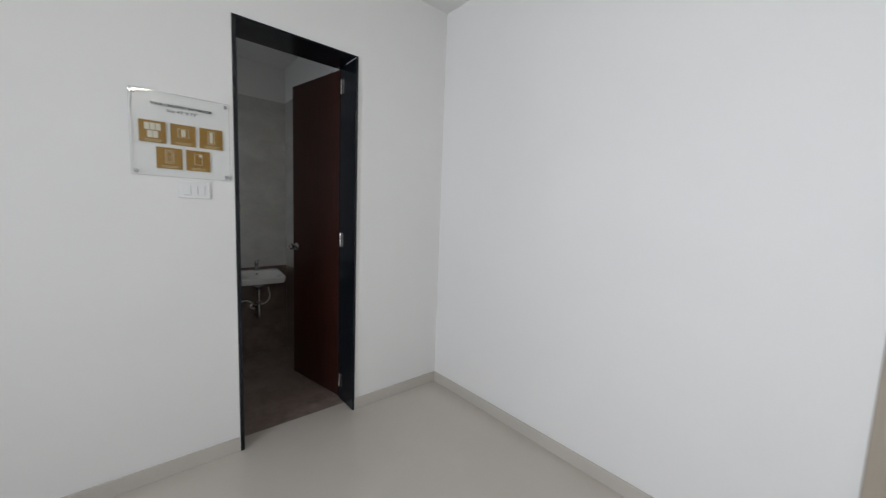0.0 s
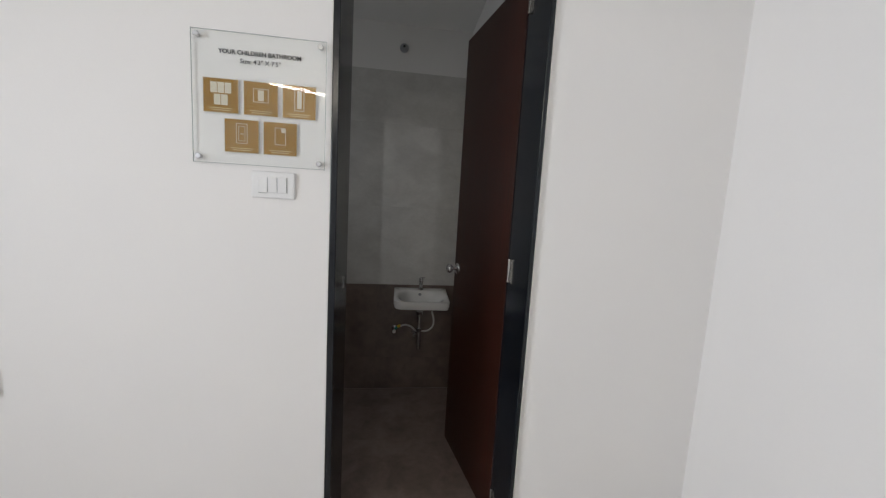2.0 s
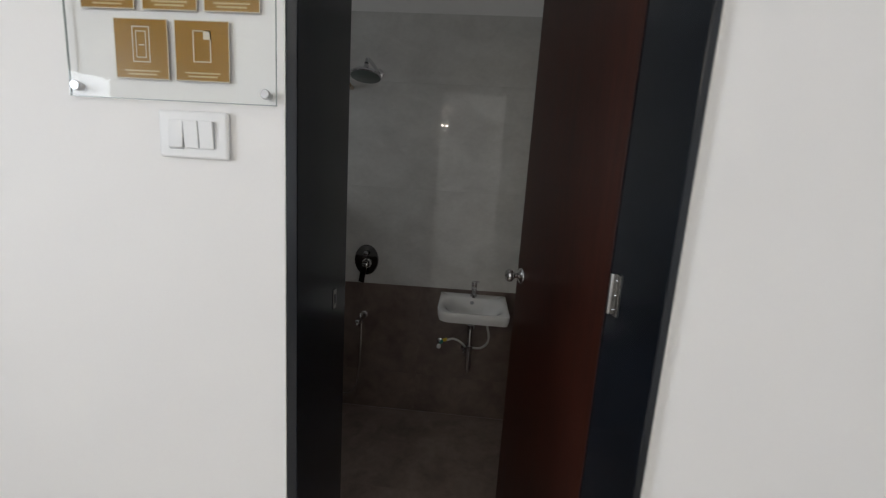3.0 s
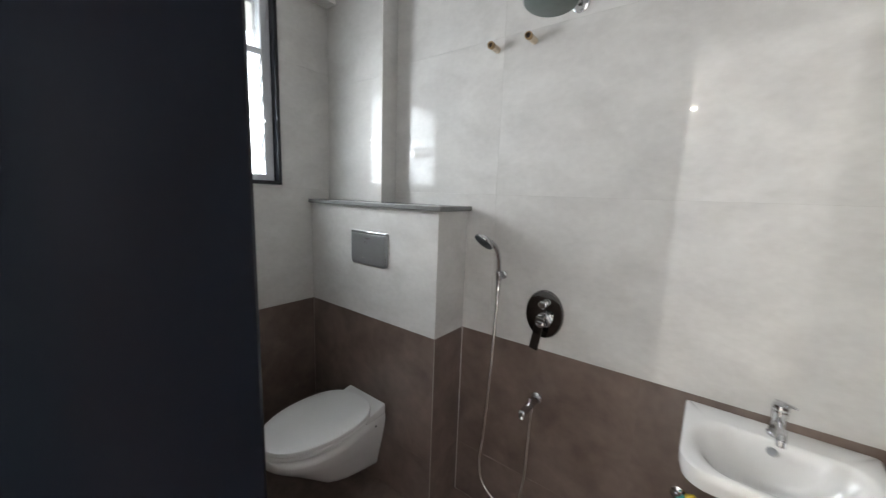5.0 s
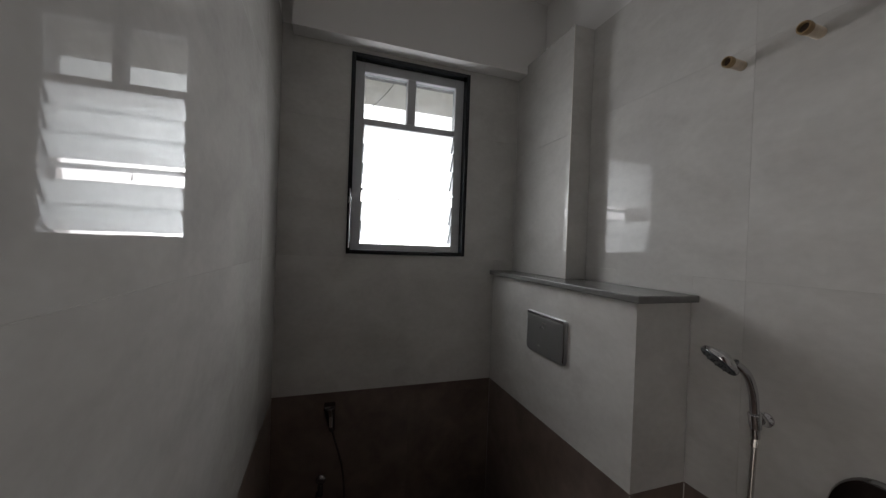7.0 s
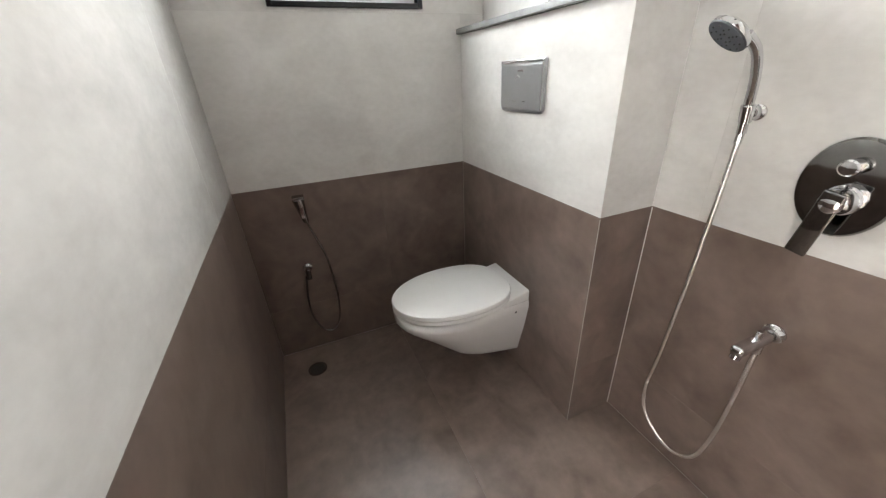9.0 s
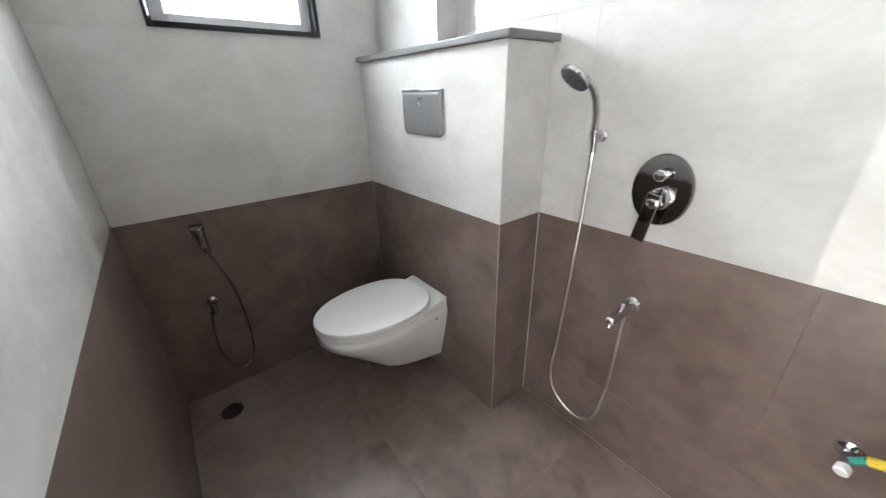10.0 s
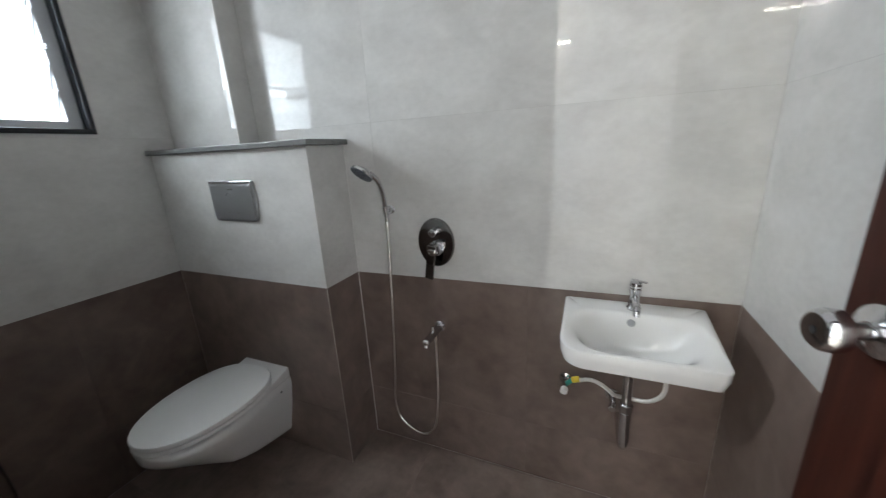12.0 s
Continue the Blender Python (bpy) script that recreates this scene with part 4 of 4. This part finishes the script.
part("valve_handle", rod((XW + 0.056, 0.465, 0.475), (XW + 0.060, 0.465, 0.428), 0.0110, n=14), DARKCHROME, HF, smooth=True)
part("hose", tube([(XW + 0.030, 0.506, 0.690), (XW + 0.024, 0.520, 0.640), (XW + 0.020, 0.553, 0.520), (XW + 0.022, 0.566, 0.40), (XW + 0.03, 0.570, 0.27), (XW + 0.045, 0.555, 0.165), (XW + 0.06, 0.515, 0.122),
                   (XW + 0.06, 0.470, 0.145), (XW + 0.055, 0.440, 0.225), (XW + 0.05, 0.437, 0.32), (XW + 0.05, 0.452, 0.44)], 0.0041, n=10), DARKCHROME, HF, "thin steel hose", smooth=True)

DR = thing("floor_drain", (-1.387, 0.405, 0), "dark round floor drain grate", "drain")
part("rim", lathe([(0.052, 0.0), (0.051, 0.003), (0.043, 0.003), (0.042, 0.0)], pose(-1.387, 0.405, 0.0005), 28), DARKHOLE, DR)
part("grate", lathe([(0.042, 0.0), (0.042, 0.0015), (0.0, 0.0015)], pose(-1.387, 0.405, 0.0), 28), DARKHOLE, DR)
bm = None
for k in range(-3, 4):
    w = math.sqrt(0.04 ** 2 - (k * 0.011) ** 2)
    bm = box(-1.387 + k * 0.011 - 0.0025, -1.387 + k * 0.011 + 0.0025, 0.405 - w, 0.405 + w, 0.0016, 0.0026, bm=bm)
part("slots", bm, BLACKPL, DR)

TP.scale = (0.86, 0.86, 0.86)
DR.scale = (0.84, 0.84, 1.0)
SIGN.location.x -= 0.004
SIGN.location.y += 0.003
SIGN.location.z += 0.005

# ---- wall and floor tiles, the pieces of the setting ----
GAP = 0.00018


def tile(parent, mat, axis, face, sign, u0, u1, v0, v1, seat=TH, name="tile"):
    """One tile on a wall (axis "x" or "y", its face at that place, looking to sign) or on the floor (axis "z")."""
    a, b = sorted((face, face - sign * seat))
    u0, u1, v0, v1 = u0 + GAP, u1 - GAP, v0 + GAP, v1 - GAP
    p = {"x": (a, b, u0, u1, v0, v1), "y": (u0, u1, a, b, v0, v1), "z": (u0, u1, v0, v1, a, b)}[axis]
    return part(name, box(*p, bevel=0.0004, seg=1), mat, parent)


def tiled(parent, axis, face, sign, us, rows, mat, name="wall_tile"):
    for u0, u1 in zip(us, us[1:]):
        for v0, v1 in zip(rows, rows[1:]):
            tile(parent, mat, axis, face, sign, u0, u1, v0, v1, name=name)


UP = (DADO_Z, 1.46, 2.07, TILE_Z)
LOW = (0.0, 0.262, DADO_Z)
# grout beds behind the tiles
for lo, hi, gm, word in ((0, DADO_Z, GROUT_D, "low"), (DADO_Z, TILE_Z - 0.002, GROUT_L, "high")):
    for nm, p in (("basin", (BOX_X, XE, YN + 0.0007, YN + TH + 0.001, lo, hi)), ("door", (XW, DOOR_X0 - 0.001, YS - TH - 0.001, YS - 0.0007, lo, hi)),
                  ("east", (XE + 0.0007, XE + TH + 0.001, YS, YN, lo, hi)), ("window", (XW - TH - 0.001, XW - 0.0007, YS, YN, lo, min(hi, WZ0 - 0.001)))):
        tagged(part(f"grout_bed_{nm}_{word}", box(*p), gm), "tile grout bed", "grout", kind="structure")
tiled(WALL_BASIN, "y", YN, -1, (PIL_X, -0.53, XE), UP[1:], TILE)
tiled(WALL_BASIN, "y", YN, -1, (PIL_X, BOX_X), (BOX_Z + 0.0215, 1.46), TILE)
tiled(WALL_BASIN, "y", YN, -1, (BOX_X, -0.53, XE), UP[:2], TILE)
tiled(WALL_BASIN, "y", YN, -1, (BOX_X, 0.07, XE), LOW, DADO, "dado_tile")
tiled(WALL_BE, "x", XE, -1, (YS, YN), UP, TILE)
tiled(WALL_BE, "x", XE, -1, (YS, YN), LOW, DADO, "dado_tile")
tiled(WALL_DOOR, "y", YS, 1, (XW, -1.21, DOOR_X0 - 0.001), UP, TILE)
tiled(WALL_DOOR, "y", YS, 1, (XW, -1.21, DOOR_X0 - 0.001), LOW, DADO, "dado_tile")
tiled(WALL_WIN, "x", XW, 1, (YS, BOX_Y), UP[:2], TILE)
tiled(WALL_WIN, "x", XW, 1, (BOX_Y, PIL_Y), (BOX_Z + 0.0215, 1.46), TILE)
tiled(WALL_WIN, "x", XW, 1, (YS, WY0), UP[1:], TILE)
tiled(WALL_WIN, "x", XW, 1, (WY1, PIL_Y), UP[1:], TILE)
tiled(WALL_WIN, "x", XW, 1, (WY0, WY1), (UP[1], WZ0), TILE)
tiled(WALL_WIN, "x", XW, 1, (WY0, WY1), (WZ1, TILE_Z), TILE)
tiled(WALL_WIN, "x", XW, 1, (YS, 0.855, BOX_Y), LOW, DADO, "dado_tile")
tiled(CISTERN, "y", BOX_Y, -1, (XW, BOX_X), (DADO_Z, BOX_Z), TILE)
tiled(CISTERN, "y", BOX_Y, -1, (XW, BOX_X), LOW, DADO, "dado_tile")
tiled(CISTERN, "x", BOX_X, 1, (BOX_Y, YN), (DADO_Z, BOX_Z), TILE)
tiled(CISTERN, "x", BOX_X, 1, (BOX_Y, YN), LOW, DADO, "dado_tile")
tiled(PILASTER, "y", PIL_Y, -1, (XW, PIL_X), (BOX_Z + 0.0215, 2.0, TILE_Z), TILE)
tiled(PILASTER, "x", PIL_X, 1, (PIL_Y, YN), (BOX_Z + 0.0215, 2.0, TILE_Z), TILE)
for x, y, gm, rad in ((BOX_X + 0.0004, BOX_Y - 0.0004, GROUT_L, 0.0013), (BOX_X + 0.002, YN - 0.002, GROUT_W, 0.0015), (XW + 0.0006, BOX_Y - 0.0006, GROUT_L, 0.0009)):
    tagged(part("corner_bead", rod((x, y, 0.0), (x, y, DADO_Z - 0.004), rad, n=8), gm), "thin pale grout line up the tiled corner", "trim", kind="structure")
tagged(part("corner_bead_shelf", rod((PIL_X + 0.0004, PIL_Y - 0.0004, BOX_Z + 0.022), (PIL_X + 0.0004, PIL_Y - 0.0004, TILE_Z), 0.0018, n=8), GROUT_W), "thin white grout line up the tiled casing", "trim", kind="structure")
fx = (XW, -0.36, XE)
fy = (0.255, 0.855, YN)
for x0, x1 in zip(fx, fx[1:]):
    for y0, y1 in zip(fy, fy[1:]):
        tile(FLOOR_BATH, FLOORT, "z", 0.0, 1, x0, x1, y0, y1, 0.012, "floor_tile")
tile(FLOOR_BATH, FLOORT, "z", -0.0, 1, DOOR_X0 + GT2, DOOR_X1 - GT, 0.1255, 0.255, 0.012, "threshold_tile")
# the dado of the basin wall rises slightly towards the door side
RISE = 0.013
for face_wall in (WALL_BASIN, WALL_BE):
    for ob in face_wall.children:
        if not ob.name.startswith(("wall_tile", "dado_tile")):
            continue
        for v in ob.data.vertices:
            if abs(v.co.z - DADO_Z) < 0.01:
                along_wall = (v.co.x - BOX_X) / (XE - BOX_X) if face_wall is WALL_BASIN else (v.co.y - YS) / (YN - YS)
                v.co.z += RISE * along_wall
